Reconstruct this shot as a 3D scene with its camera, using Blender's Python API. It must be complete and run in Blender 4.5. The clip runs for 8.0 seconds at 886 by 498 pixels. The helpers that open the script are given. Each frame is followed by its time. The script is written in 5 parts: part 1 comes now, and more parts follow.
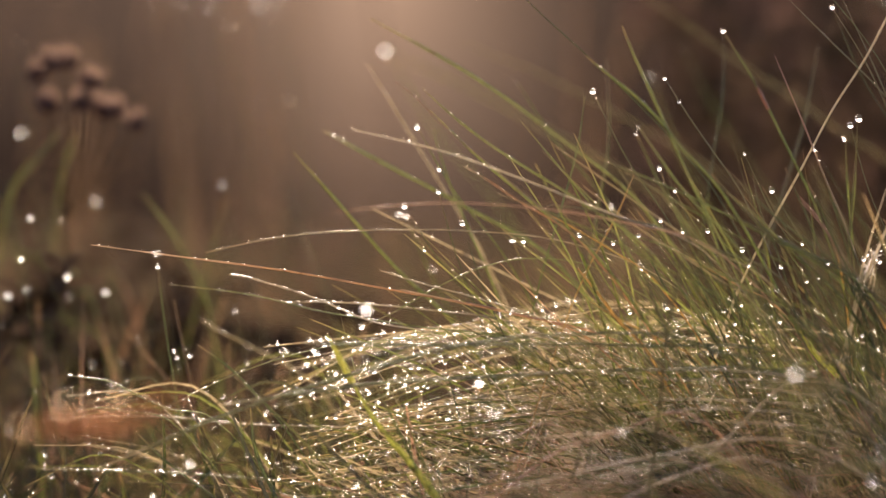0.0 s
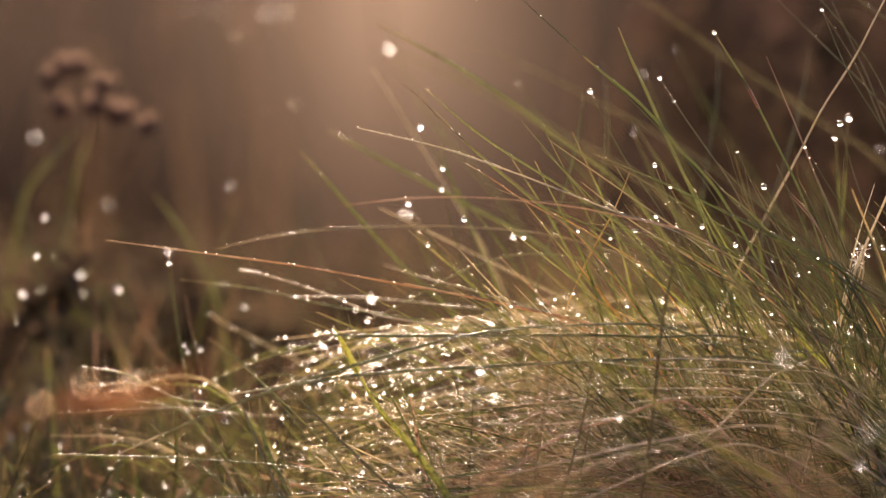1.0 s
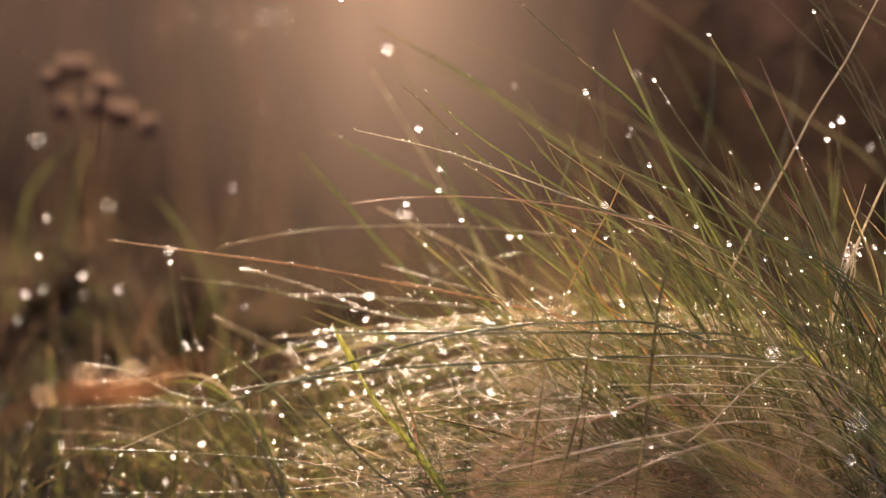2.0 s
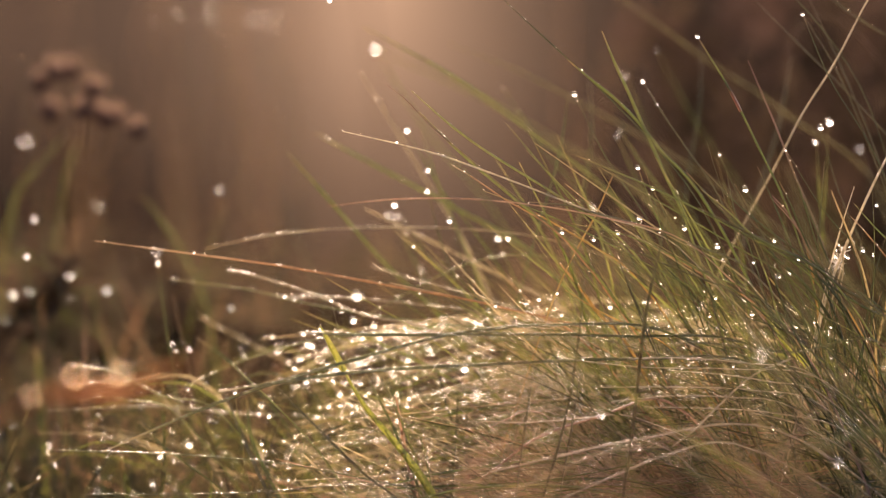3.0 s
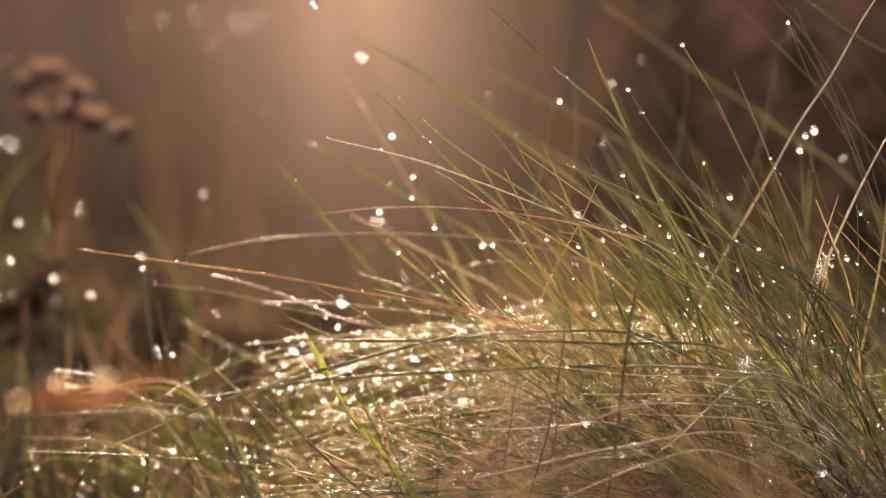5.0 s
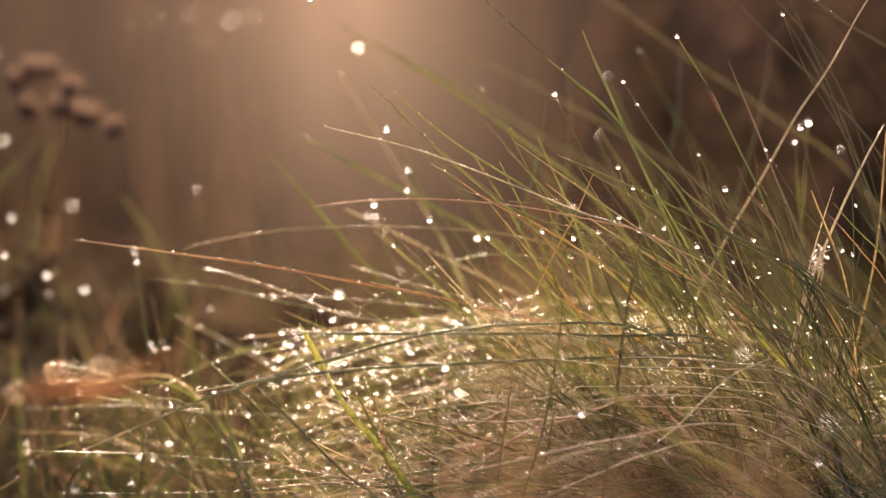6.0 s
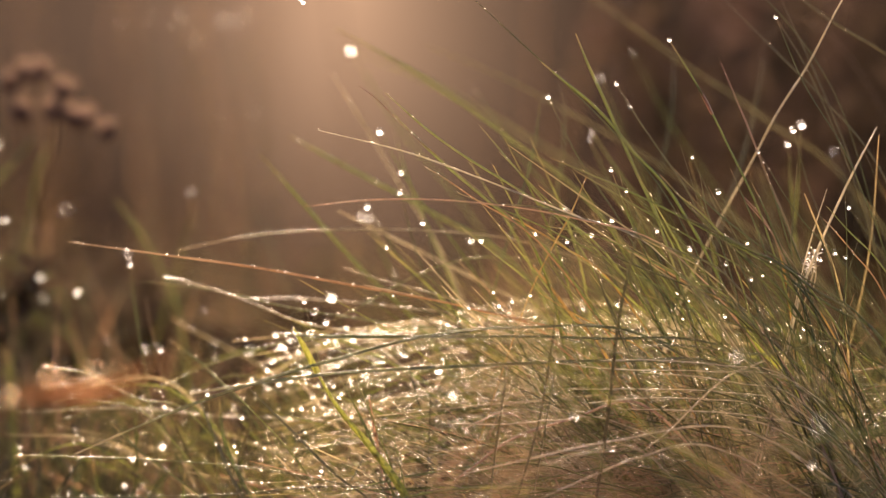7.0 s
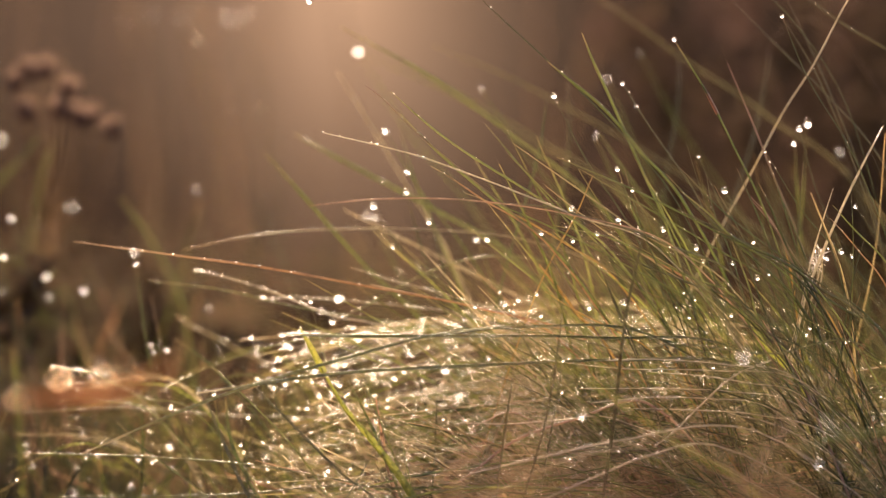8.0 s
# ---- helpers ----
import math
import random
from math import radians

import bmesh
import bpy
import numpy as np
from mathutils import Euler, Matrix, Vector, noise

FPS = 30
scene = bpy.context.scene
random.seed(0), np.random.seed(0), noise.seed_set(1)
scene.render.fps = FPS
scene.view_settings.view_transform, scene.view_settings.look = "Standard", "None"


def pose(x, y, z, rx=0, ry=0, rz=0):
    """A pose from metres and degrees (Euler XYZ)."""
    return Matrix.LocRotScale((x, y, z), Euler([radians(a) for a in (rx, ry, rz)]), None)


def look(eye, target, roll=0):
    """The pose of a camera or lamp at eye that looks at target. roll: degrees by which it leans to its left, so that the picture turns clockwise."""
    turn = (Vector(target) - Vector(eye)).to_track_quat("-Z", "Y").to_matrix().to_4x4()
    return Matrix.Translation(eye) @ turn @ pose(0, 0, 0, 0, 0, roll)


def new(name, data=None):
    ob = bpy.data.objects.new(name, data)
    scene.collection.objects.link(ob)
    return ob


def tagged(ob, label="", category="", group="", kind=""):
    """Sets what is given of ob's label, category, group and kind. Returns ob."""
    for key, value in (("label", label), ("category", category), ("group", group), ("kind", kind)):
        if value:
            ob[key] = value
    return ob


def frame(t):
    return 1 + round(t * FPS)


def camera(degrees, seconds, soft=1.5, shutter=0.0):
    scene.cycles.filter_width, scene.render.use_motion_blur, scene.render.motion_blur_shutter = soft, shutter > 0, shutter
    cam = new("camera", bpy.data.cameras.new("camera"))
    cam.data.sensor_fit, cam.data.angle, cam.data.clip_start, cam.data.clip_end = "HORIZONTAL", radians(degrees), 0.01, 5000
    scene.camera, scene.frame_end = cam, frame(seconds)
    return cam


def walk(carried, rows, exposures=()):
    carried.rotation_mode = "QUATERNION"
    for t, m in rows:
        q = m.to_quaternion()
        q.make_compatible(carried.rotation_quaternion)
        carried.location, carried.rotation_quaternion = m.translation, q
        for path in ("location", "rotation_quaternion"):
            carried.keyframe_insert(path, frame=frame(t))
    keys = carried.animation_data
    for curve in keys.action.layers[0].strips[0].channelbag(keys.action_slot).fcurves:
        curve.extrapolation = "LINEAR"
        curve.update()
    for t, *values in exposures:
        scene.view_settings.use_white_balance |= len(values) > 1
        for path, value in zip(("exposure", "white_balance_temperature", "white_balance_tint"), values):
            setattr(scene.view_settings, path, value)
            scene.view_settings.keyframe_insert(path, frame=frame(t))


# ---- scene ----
# Dewy meadow grass against low sun, close up with a long lens.
cam = camera(20, 8.0, soft=1.12)
cam.data.dof.use_dof = True
cam.data.dof.focus_distance = 0.865
cam.data.dof.aperture_fstop = 4.6
walk(cam, [
    (0.0, pose(0.0000, -0.8202, 0.1398, 89.392, 0.141, 0.290)),
    (0.5, pose(0.0028, -0.8334, 0.1380, 89.496, 0.208, 0.481)),
    (1.0, pose(0.0014, -0.8485, 0.1328, 89.754, 0.233, 0.433)),
    (1.5, pose(0.0022, -0.8605, 0.1303, 89.881, 0.212, 0.465)),
    (3.0, pose(0.0025, -0.8598, 0.1284, 90.051, 0.029, 0.168)),
    (3.5, pose(-0.0000, -0.8600, 0.1300, 90.000, -0.000, -0.000)),
    (4.0, pose(0.0023, -0.8607, 0.1322, 89.937, -0.028, 0.025)),
    (4.5, pose(0.0020, -0.8606, 0.1318, 90.015, -0.164, -0.087)),
    (6.0, pose(-0.0011, -0.8593, 0.1269, 90.130, -0.065, -0.523)),
    (6.5, pose(-0.0031, -0.8594, 0.1281, 90.064, -0.012, -0.621)),
    (7.0, pose(-0.0007, -0.8597, 0.1280, 90.122, -0.044, -0.647)),
    (7.5, pose(-0.0015, -0.8610, 0.1291, 90.058, -0.035, -0.650)),
    (8.0, pose(-0.0024, -0.8597, 0.1299, 89.985, 0.006, -0.615)),
], exposures=[(0.0, 2.08, 6500, 13), (0.6, 2.13, 6700, 14), (1.3, 2.07, 7200, 17.5), (3.5, 2.25, 7200, 17.5), (8.0, 2.28, 7400, 15.0)])

# ---- light ----
SUN_AZ, SUN_EL = -6.0, 28.0          # degrees from +y towards +x, and above the horizon
world = bpy.data.worlds.new("world")
scene.world = world
world.use_nodes = True
sky = world.node_tree.nodes.new("ShaderNodeTexSky")
sky.sky_type, sky.sun_disc = "NISHITA", False
sky.sun_elevation, sky.sun_rotation = radians(SUN_EL), radians(SUN_AZ)
sky.air_density, sky.dust_density, sky.ozone_density = 0.7, 5.0, 0.3
world.node_tree.links.new(sky.outputs[0], world.node_tree.nodes["Background"].inputs[0])
world.node_tree.nodes["Background"].inputs[1].default_value = 0.10
sun_data = bpy.data.lights.new("sun", "SUN")
sun_data.energy, sun_data.angle, sun_data.color = 5.0, radians(0.53), (1.0, 0.80, 0.60)
sun = new("sun", sun_data)
to_sun = Vector((math.sin(radians(SUN_AZ)) * math.cos(radians(SUN_EL)), math.cos(radians(SUN_AZ)) * math.cos(radians(SUN_EL)), math.sin(radians(SUN_EL))))
sun.matrix_world = look(to_sun * 20, (0, 0, 0))


# ---- materials ----
def nodes_of(name):
    m = bpy.data.materials.new(name)
    m.use_nodes = True
    t = m.node_tree
    t.nodes.clear()
    return m, t, t.nodes.new("ShaderNodeOutputMaterial")


def node(t, kind, **inputs):
    n = t.nodes.new(kind)
    for key, value in inputs.items():
        sock = n.inputs[key.replace("_", " ")]
        if isinstance(value, bpy.types.NodeSocket):
            t.links.new(value, sock)
        else:
            sock.default_value = value
    return n


def mixed(t, fac, a, b):
    n = t.nodes.new("ShaderNodeMix")
    n.data_type = "RGBA"
    for sock, value in ((n.inputs[0], fac), (n.inputs[6], a), (n.inputs[7], b)):
        if isinstance(value, bpy.types.NodeSocket):
            t.links.new(value, sock)
        else:
            sock.default_value = value if isinstance(value, float) else (*value, 1)
    return n.outputs[2]


def ranged(t, value, lo, hi, to_lo=0.0, to_hi=1.0):
    n = t.nodes.new("ShaderNodeMapRange")
    t.links.new(value, n.inputs[0])
    for i, v in enumerate((lo, hi, to_lo, to_hi)):
        n.inputs[i + 1].default_value = v
    return n.outputs[0]


def math_node(t, op, a, b):
    n = t.nodes.new("ShaderNodeMath")
    n.operation = op
    for sock, value in zip(n.inputs, (a, b)):
        if isinstance(value, bpy.types.NodeSocket):
            t.links.new(value, sock)
        else:
            sock.default_value = value
    return n.outputs[0]


def grass_material(name, low, high, tip, tip_from=0.16, gloss=0.36, through_part=0.30, loose=False):
    """A wet blade: two tones by blade, faded mottling, a dry tip, light passing through it."""
    m, t, out = nodes_of(name)
    where = node(t, "ShaderNodeTexCoord").outputs["Object"]
    if loose:
        chance = node(t, "ShaderNodeNewGeometry").outputs["Random Per Island"]
    else:
        chance = node(t, "ShaderNodeObjectInfo").outputs["Random"]
    base = mixed(t, chance, low, high)
    blot = node(t, "ShaderNodeTexNoise", Vector=where, Scale=90.0, Detail=4.0)
    base = mixed(t, ranged(t, blot.outputs["Fac"], 0.50, 0.72, 0.0, 0.34), base, tip)
    fine = node(t, "ShaderNodeTexNoise", Vector=where, Scale=900.0, Detail=2.0)
    base = mixed(t, ranged(t, fine.outputs["Fac"], 0.35, 0.7, 0.0, 0.5), base, tuple(c * 0.35 for c in low))
    fleck = node(t, "ShaderNodeTexNoise", Vector=where, Scale=330.0, Detail=1.0)
    base = mixed(t, ranged(t, fleck.outputs["Fac"], 0.66, 0.74, 0.0, 0.75), base, (0.055, 0.030, 0.014))
    along = t.nodes.new("ShaderNodeAttribute")
    along.attribute_name = "along"
    edge = math_node(t, "ADD", along.outputs["Fac"], ranged(t, blot.outputs["Fac"], 0.3, 0.7, -0.08, 0.08))
    base = mixed(t, ranged(t, edge, tip_from, 0.0), base, tip)
    bump = node(t, "ShaderNodeBump", Strength=0.25, Distance=0.0002, Height=fine.outputs["Fac"])
    skin = node(t, "ShaderNodeBsdfPrincipled", Base_Color=base, Roughness=gloss, Normal=bump.outputs[0])
    skin.inputs["IOR"].default_value = 1.48
    # a leaf passes more yellow than it throws back
    lit = node(t, "ShaderNodeVectorMath", Vector=base)
    lit.operation = "MULTIPLY"
    lit.inputs[1].default_value = (1.20, 1.08, 0.80)
    glow = node(t, "ShaderNodeBsdfTranslucent", Color=lit.outputs[0])
    mix = node(t, "ShaderNodeMixShader", Fac=through_part)
    t.links.new(skin.outputs[0], mix.inputs[1])
    t.links.new(glow.outputs[0], mix.inputs[2])
    t.links.new(mix.outputs[0], out.inputs[0])
    return m


TONES = {
    "green": ((0.078, 0.105, 0.028), (0.115, 0.135, 0.040), (0.20, 0.150, 0.070), 0.12),
    "stalk": ((0.30, 0.255, 0.17), (0.37, 0.315, 0.215), (0.42, 0.36, 0.26), 0.35),
    # palest tone: white glints on wet blades put into the base colour
    "glint": ((0.33, 0.285, 0.205), (0.42, 0.365, 0.275), (0.45, 0.40, 0.32), 0.10),
    "gold": ((0.27, 0.165, 0.05), (0.31, 0.20, 0.065), (0.30, 0.18, 0.08), 0.15),
    "node": ((0.24, 0.09, 0.06), (0.28, 0.12, 0.08), (0.20, 0.10, 0.07), 0.30),
    "lime": ((0.20, 0.23, 0.05), (0.24, 0.25, 0.06), (0.25, 0.21, 0.08), 0.05),
    "olive": ((0.112, 0.138, 0.042), (0.150, 0.165, 0.055), (0.21, 0.170, 0.085), 0.16),
    "dark": ((0.070, 0.071, 0.033), (0.100, 0.093, 0.046), (0.13, 0.10, 0.06), 0.08),
    "pale": ((0.21, 0.180, 0.125), (0.29, 0.25, 0.180), (0.34, 0.28, 0.20), 0.12),
    "khaki": ((0.135, 0.130, 0.062), (0.170, 0.158, 0.078), (0.21, 0.170, 0.085), 0.16),
    "straw": ((0.21, 0.175, 0.10), (0.26, 0.21, 0.125), (0.32, 0.23, 0.14), 0.20),
    "rust": ((0.26, 0.14, 0.07), (0.31, 0.18, 0.10), (0.35, 0.25, 0.17), 0.30),
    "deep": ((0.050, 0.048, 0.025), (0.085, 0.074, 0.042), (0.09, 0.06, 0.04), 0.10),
    # green darkened by half, standing in for shade on the fan's right side
    "moss": ((0.039, 0.051, 0.019), (0.061, 0.072, 0.027), (0.17, 0.11, 0.06), 0.12),
    "wet": ((0.105, 0.110, 0.036), (0.13, 0.128, 0.046), (0.28, 0.22, 0.13), 0.12),
    "purple": ((0.13, 0.10, 0.06), (0.15, 0.12, 0.06), (0.20, 0.11, 0.10), 0.60),
    "dry": ((0.085, 0.056, 0.04), (0.13, 0.085, 0.06), (0.20, 0.14, 0.09), 0.20),
    "twig": ((0.24, 0.15, 0.115), (0.31, 0.20, 0.15), (0.26, 0.15, 0.11), 0.20),
}
# how much light passes through a blade of each tone; the thick wet ones pass little
SHEER = {"wet": 0.16, "glint": 0.30, "lime": 0.26, "green": 0.21, "moss": 0.20, "gold": 0.24, "rust": 0.22, "olive": 0.25, "khaki": 0.22, "pale": 0.33, "straw": 0.22, "stalk": 0.28, "twig": 0.24, "deep": 0.20, "dry": 0.22}
BLADE = {k: grass_material("blade_" + k, *v, gloss=0.31 if k in ("wet", "glint") else 0.30, through_part=SHEER.get(k, 0.16)) for k, v in TONES.items()}
LOOSE = {k: grass_material("loose_" + k, *TONES[k], gloss=0.36, through_part=SHEER.get(k, 0.16) + 0.05, loose=True) for k in ("green", "olive", "straw", "pale", "dark", "dry", "twig", "deep", "rust", "moss")}


def water_material(name, tint):
    m, t, out = nodes_of(name)
    skin = node(t, "ShaderNodeBsdfPrincipled", Base_Color=(*tint, 1), Roughness=0.13)
    skin.inputs["IOR"].default_value = 1.333
    skin.inputs["Transmission Weight"].default_value = 1.0
    t.links.new(skin.outputs[0], out.inputs[0])
    return m


WATER = water_material("dew", (1.0, 1.0, 1.0))
# water coloured orange to paint in the glints off the wet leaf
AMBER = water_material("tinted_dew", (1.0, 0.72, 0.48))


def plain_material(name, a, b, scale, rough=0.8, bump_height=0.002, translucent=0.0):
    m, t, out = nodes_of(name)
    where = node(t, "ShaderNodeTexCoord").outputs["Object"]
    big = node(t, "ShaderNodeTexNoise", Vector=where, Scale=scale, Detail=6.0)
    small = node(t, "ShaderNodeTexNoise", Vector=where, Scale=scale * 11, Detail=3.0)
    base = mixed(t, ranged(t, big.outputs["Fac"], 0.3, 0.7), a, b)
    base = mixed(t, ranged(t, small.outputs["Fac"], 0.35, 0.75, 0.0, 0.5), base, tuple(c * 0.45 for c in a))
    bump = node(t, "ShaderNodeBump", Strength=0.6, Distance=bump_height, Height=small.outputs["Fac"])
    skin = node(t, "ShaderNodeBsdfDiffuse", Color=base, Roughness=rough, Normal=bump.outputs[0])
    if translucent:
        glow = node(t, "ShaderNodeBsdfTranslucent", Color=base)
        mix = node(t, "ShaderNodeMixShader", Fac=translucent)
        t.links.new(skin.outputs[0], mix.inputs[1])
        t.links.new(glow.outputs[0], mix.inputs[2])
        t.links.new(mix.outputs[0], out.inputs[0])
    else:
        t.links.new(skin.outputs[0], out.inputs[0])
    return m


SOIL = plain_material("soil", (0.050, 0.034, 0.022), (0.095, 0.066, 0.043), 9.0, bump_height=0.0006)
SEED = plain_material("seed_head", (0.070, 0.040, 0.036), (0.120, 0.068, 0.058), 120.0)
TUFT = plain_material("seed_tuft", (0.22, 0.145, 0.11), (0.32, 0.215, 0.165), 300.0, translucent=0.40)
WITHERED = plain_material("withered_leaf", (0.052, 0.032, 0.026), (0.088, 0.055, 0.045), 40.0, translucent=0.24)
HERB = plain_material("dark_herb", (0.050, 0.034, 0.024), (0.082, 0.056, 0.038), 60.0, translucent=0.22)
STEM = plain_material("stem", (0.10, 0.07, 0.035), (0.16, 0.11, 0.05), 80.0, translucent=0.2)
LEAF = plain_material("dead_leaf", (0.16, 0.065, 0.030), (0.42, 0.20, 0.10), 260.0, rough=0.55, translucent=0.36)
FLUFF = plain_material("fluff", (0.55, 0.50, 0.46), (0.75, 0.70, 0.66), 300.0, translucent=0.5)


def distance_material():
    """Far wood edge; morning haze and the sun's glow are painted into its emission."""
    m, t, out = nodes_of("far_painted_haze")
    where = node(t, "ShaderNodeTexCoord").outputs["Object"]
    flat = node(t, "ShaderNodeMapping", Vector=where, Scale=(1.0, 1.0, 0.25))
    trunk = node(t, "ShaderNodeTexNoise", Vector=flat.outputs[0], Scale=0.55, Detail=3.0)
    clump = node(t, "ShaderNodeTexNoise", Vector=where, Scale=0.9, Detail=3.0)
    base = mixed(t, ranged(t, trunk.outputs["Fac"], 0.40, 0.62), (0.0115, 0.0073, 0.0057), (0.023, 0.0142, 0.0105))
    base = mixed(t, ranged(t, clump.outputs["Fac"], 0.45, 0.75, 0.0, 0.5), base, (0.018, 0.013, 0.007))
    # haze painted in: paler on the left; base darker right and low
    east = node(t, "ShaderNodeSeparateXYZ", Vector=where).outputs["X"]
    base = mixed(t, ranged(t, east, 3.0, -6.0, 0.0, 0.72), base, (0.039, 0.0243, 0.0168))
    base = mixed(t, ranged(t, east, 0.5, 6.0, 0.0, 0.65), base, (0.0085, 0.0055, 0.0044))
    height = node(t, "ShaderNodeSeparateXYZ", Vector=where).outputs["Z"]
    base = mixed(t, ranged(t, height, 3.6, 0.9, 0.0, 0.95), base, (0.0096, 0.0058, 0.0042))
    # the sun's glow, painted as a bright upright patch
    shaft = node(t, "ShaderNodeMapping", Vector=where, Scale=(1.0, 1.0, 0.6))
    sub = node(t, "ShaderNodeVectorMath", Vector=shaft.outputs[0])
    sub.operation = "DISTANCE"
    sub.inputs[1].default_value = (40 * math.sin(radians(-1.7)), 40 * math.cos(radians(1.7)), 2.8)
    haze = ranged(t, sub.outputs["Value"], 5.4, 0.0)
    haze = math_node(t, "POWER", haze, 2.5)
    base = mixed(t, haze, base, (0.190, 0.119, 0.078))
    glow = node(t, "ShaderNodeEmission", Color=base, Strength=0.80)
    t.links.new(glow.outputs[0], out.inputs[0])
    return m


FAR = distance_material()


# ---- building helpers ----
def mesh_of(name, verts, faces, material, smooth=True, along=None):
    me = bpy.data.meshes.new(name)
    me.from_pydata([tuple(v) for v in verts], [], faces)
    me.materials.append(material)
    if smooth:
        me.polygons.foreach_set("use_smooth", [True] * len(me.polygons))
    if along is not None:
        me.attributes.new("along", "FLOAT", "POINT").data.foreach_set("value", along)
    me.update()
    return me


def child(name, data, parent, at=None, label=""):
    ob = new(name, data)
    ob.parent = parent
    if at is not None:
        ob.location = at
    return tagged(ob, label)


def thing(name, at, label, category, group=""):
    ob = new(name)
    ob.location = at
    ob.empty_display_size = 0.02
    return tagged(ob, label, category, group)


def smooth_line(points, per=7):
    """A smooth line through the given places, with no loops where they lie unevenly."""
    p = [Vector(q) for q in points]
    p = [p[0] * 2 - p[1]] + p + [p[-1] * 2 - p[-2]]
    line = []
    for i in range(1, len(p) - 2):
        a, b, c, d = p[i - 1], p[i], p[i + 1], p[i + 2]
        t1 = max((b - a).length, 1e-6) ** 0.5
        t2 = t1 + max((c - b).length, 1e-6) ** 0.5
        t3 = t2 + max((d - c).length, 1e-6) ** 0.5
        for k in range(per):
            t = t1 + (t2 - t1) * k / per
            ab, bc, cd = a.lerp(b, t / t1), b.lerp(c, (t - t1) / (t2 - t1)), c.lerp(d, (t - t2) / (t3 - t2))
            line.append(ab.lerp(bc, t / t2).lerp(bc.lerp(cd, (t - t1) / (t3 - t1)), (t - t1) / (t2 - t1)))
    line.append(p[-2])
    return line


# leaf sheets are open folds, stems are closed rounds
FOLDED = [(-0.50, 0.26), (-0.36, 0.0), (-0.14, -0.20), (0.0, -0.27), (0.14, -0.20), (0.36, 0.0), (0.50, 0.26)]
ROUND = [(math.cos(a * math.tau / 6) * 0.5, math.sin(a * math.tau / 6) * 0.42) for a in range(6)]
# a wet leaf, a channel with its margins rolled in, so that the top of each margin catches the light
ROLLED = [(-0.38 + 0.12 * math.cos(radians(a)), 0.12 * math.sin(radians(a))) for a in (30, 70, 90, 102, 112, 120, 128, 136, 146, 165, 200, 250, 290)]
ROLLED += [(-0.18, -0.22), (0.0, -0.32), (0.18, -0.22)]
ROLLED += [(0.38 + 0.12 * math.cos(radians(a)), 0.12 * math.sin(radians(a))) for a in (250, 300, 350, 30, 65, 90, 102, 112, 120, 128, 136, 148, 170)]
# a level blade of the mat, arched over its midrib
ARCHED = [(0.5 * math.sin(radians(a)), 0.30 * math.cos(radians(a))) for a in (85, 60, 42, 28, 16, 5, -6, -17, -30, -50, -80)]
BROAD = [(-0.50, 0.16), (-0.25, 0.02), (-0.04, -0.08), (0.04, -0.08), (0.25, 0.02), (0.50, 0.16)]


def blade_shape(line, width, profile, twist, verts, faces, along, taper=0.28):
    """Sweeps the profile down the line, from the pointed tip to the root."""
    n, k, start = len(line), len(profile), len(verts)
    closed = profile is ROUND
    for i, q in enumerate(line):
        tangent = (line[min(i + 1, n - 1)] - line[max(i - 1, 0)]).normalized()
        side = tangent.cross(Vector((0.0, 0.0, 1.0)))
        if side.length < 0.05:
            side = tangent.cross(Vector((0.0, 1.0, 0.0)))
        side.normalize()
        up = side.cross(tangent).normalized()
        a = twist + 0.4 * i / n
        s, u = side * math.cos(a) + up * math.sin(a), up * math.cos(a) - side * math.sin(a)
        f = i / (n - 1)
        w = width * min(1.0, 0.25 + f / taper * 0.75) ** 0.8
        for x, y in profile:
            verts.append(q + s * (x * w) + u * (y * w))
            along.append(f)
    for i in range(n - 1):
        for j in range(k if closed else k - 1):
            a, b = start + i * k + j, start + i * k + (j + 1) % k
            faces.append((a, a + k, b + k, b))
    if closed:
        faces.append(tuple(start + j for j in range(k)))
        faces.append(tuple(start + (n - 1) * k + j for j in reversed(range(k))))


def ball_mesh(name, levels, squash=1.0, pull=0.0, material=None):
    bm = bmesh.new()
    bmesh.ops.create_icosphere(bm, subdivisions=levels, radius=1.0)
    for v in bm.verts:
        z = v.co.z
        v.co.x *= 1 - pull * max(z, 0) ** 2
        v.co.y *= 1 - pull * max(z, 0) ** 2
        v.co.z = z * squash
    for face in bm.faces:
        face.smooth = True
    me = bpy.data.meshes.new(name)
    bm.to_mesh(me)
    bm.free()
    me.materials.append(material or WATER)
    return me


DROPS = [ball_mesh("drop", 3), ball_mesh("drop_flat", 3, 0.88), ball_mesh("drop_hanging", 3, 1.12, 0.25)]
SMALL = ball_mesh("bead", 2)
BEAD_VERTS = [v.co.copy() for v in SMALL.vertices]
BEAD_FACES = [tuple(p.vertices) for p in SMALL.polygons]


def add_bead(verts, faces, at, r):
    start = len(verts)
    verts.extend(at + v * r for v in BEAD_VERTS)
    faces.extend(tuple(start + i for i in fc) for fc in BEAD_FACES)


# ---- ground and distance ----
def ground_height(x, y):
    d = math.hypot(x, y)
    return 0.012 * noise.noise((x * 6, y * 6, 0.3)) * min(1.0, 2.0 / (0.5 + d)) + 0.10 * noise.noise((x * 0.25, y * 0.25, 4.1)) * min(1.0, d / 12)


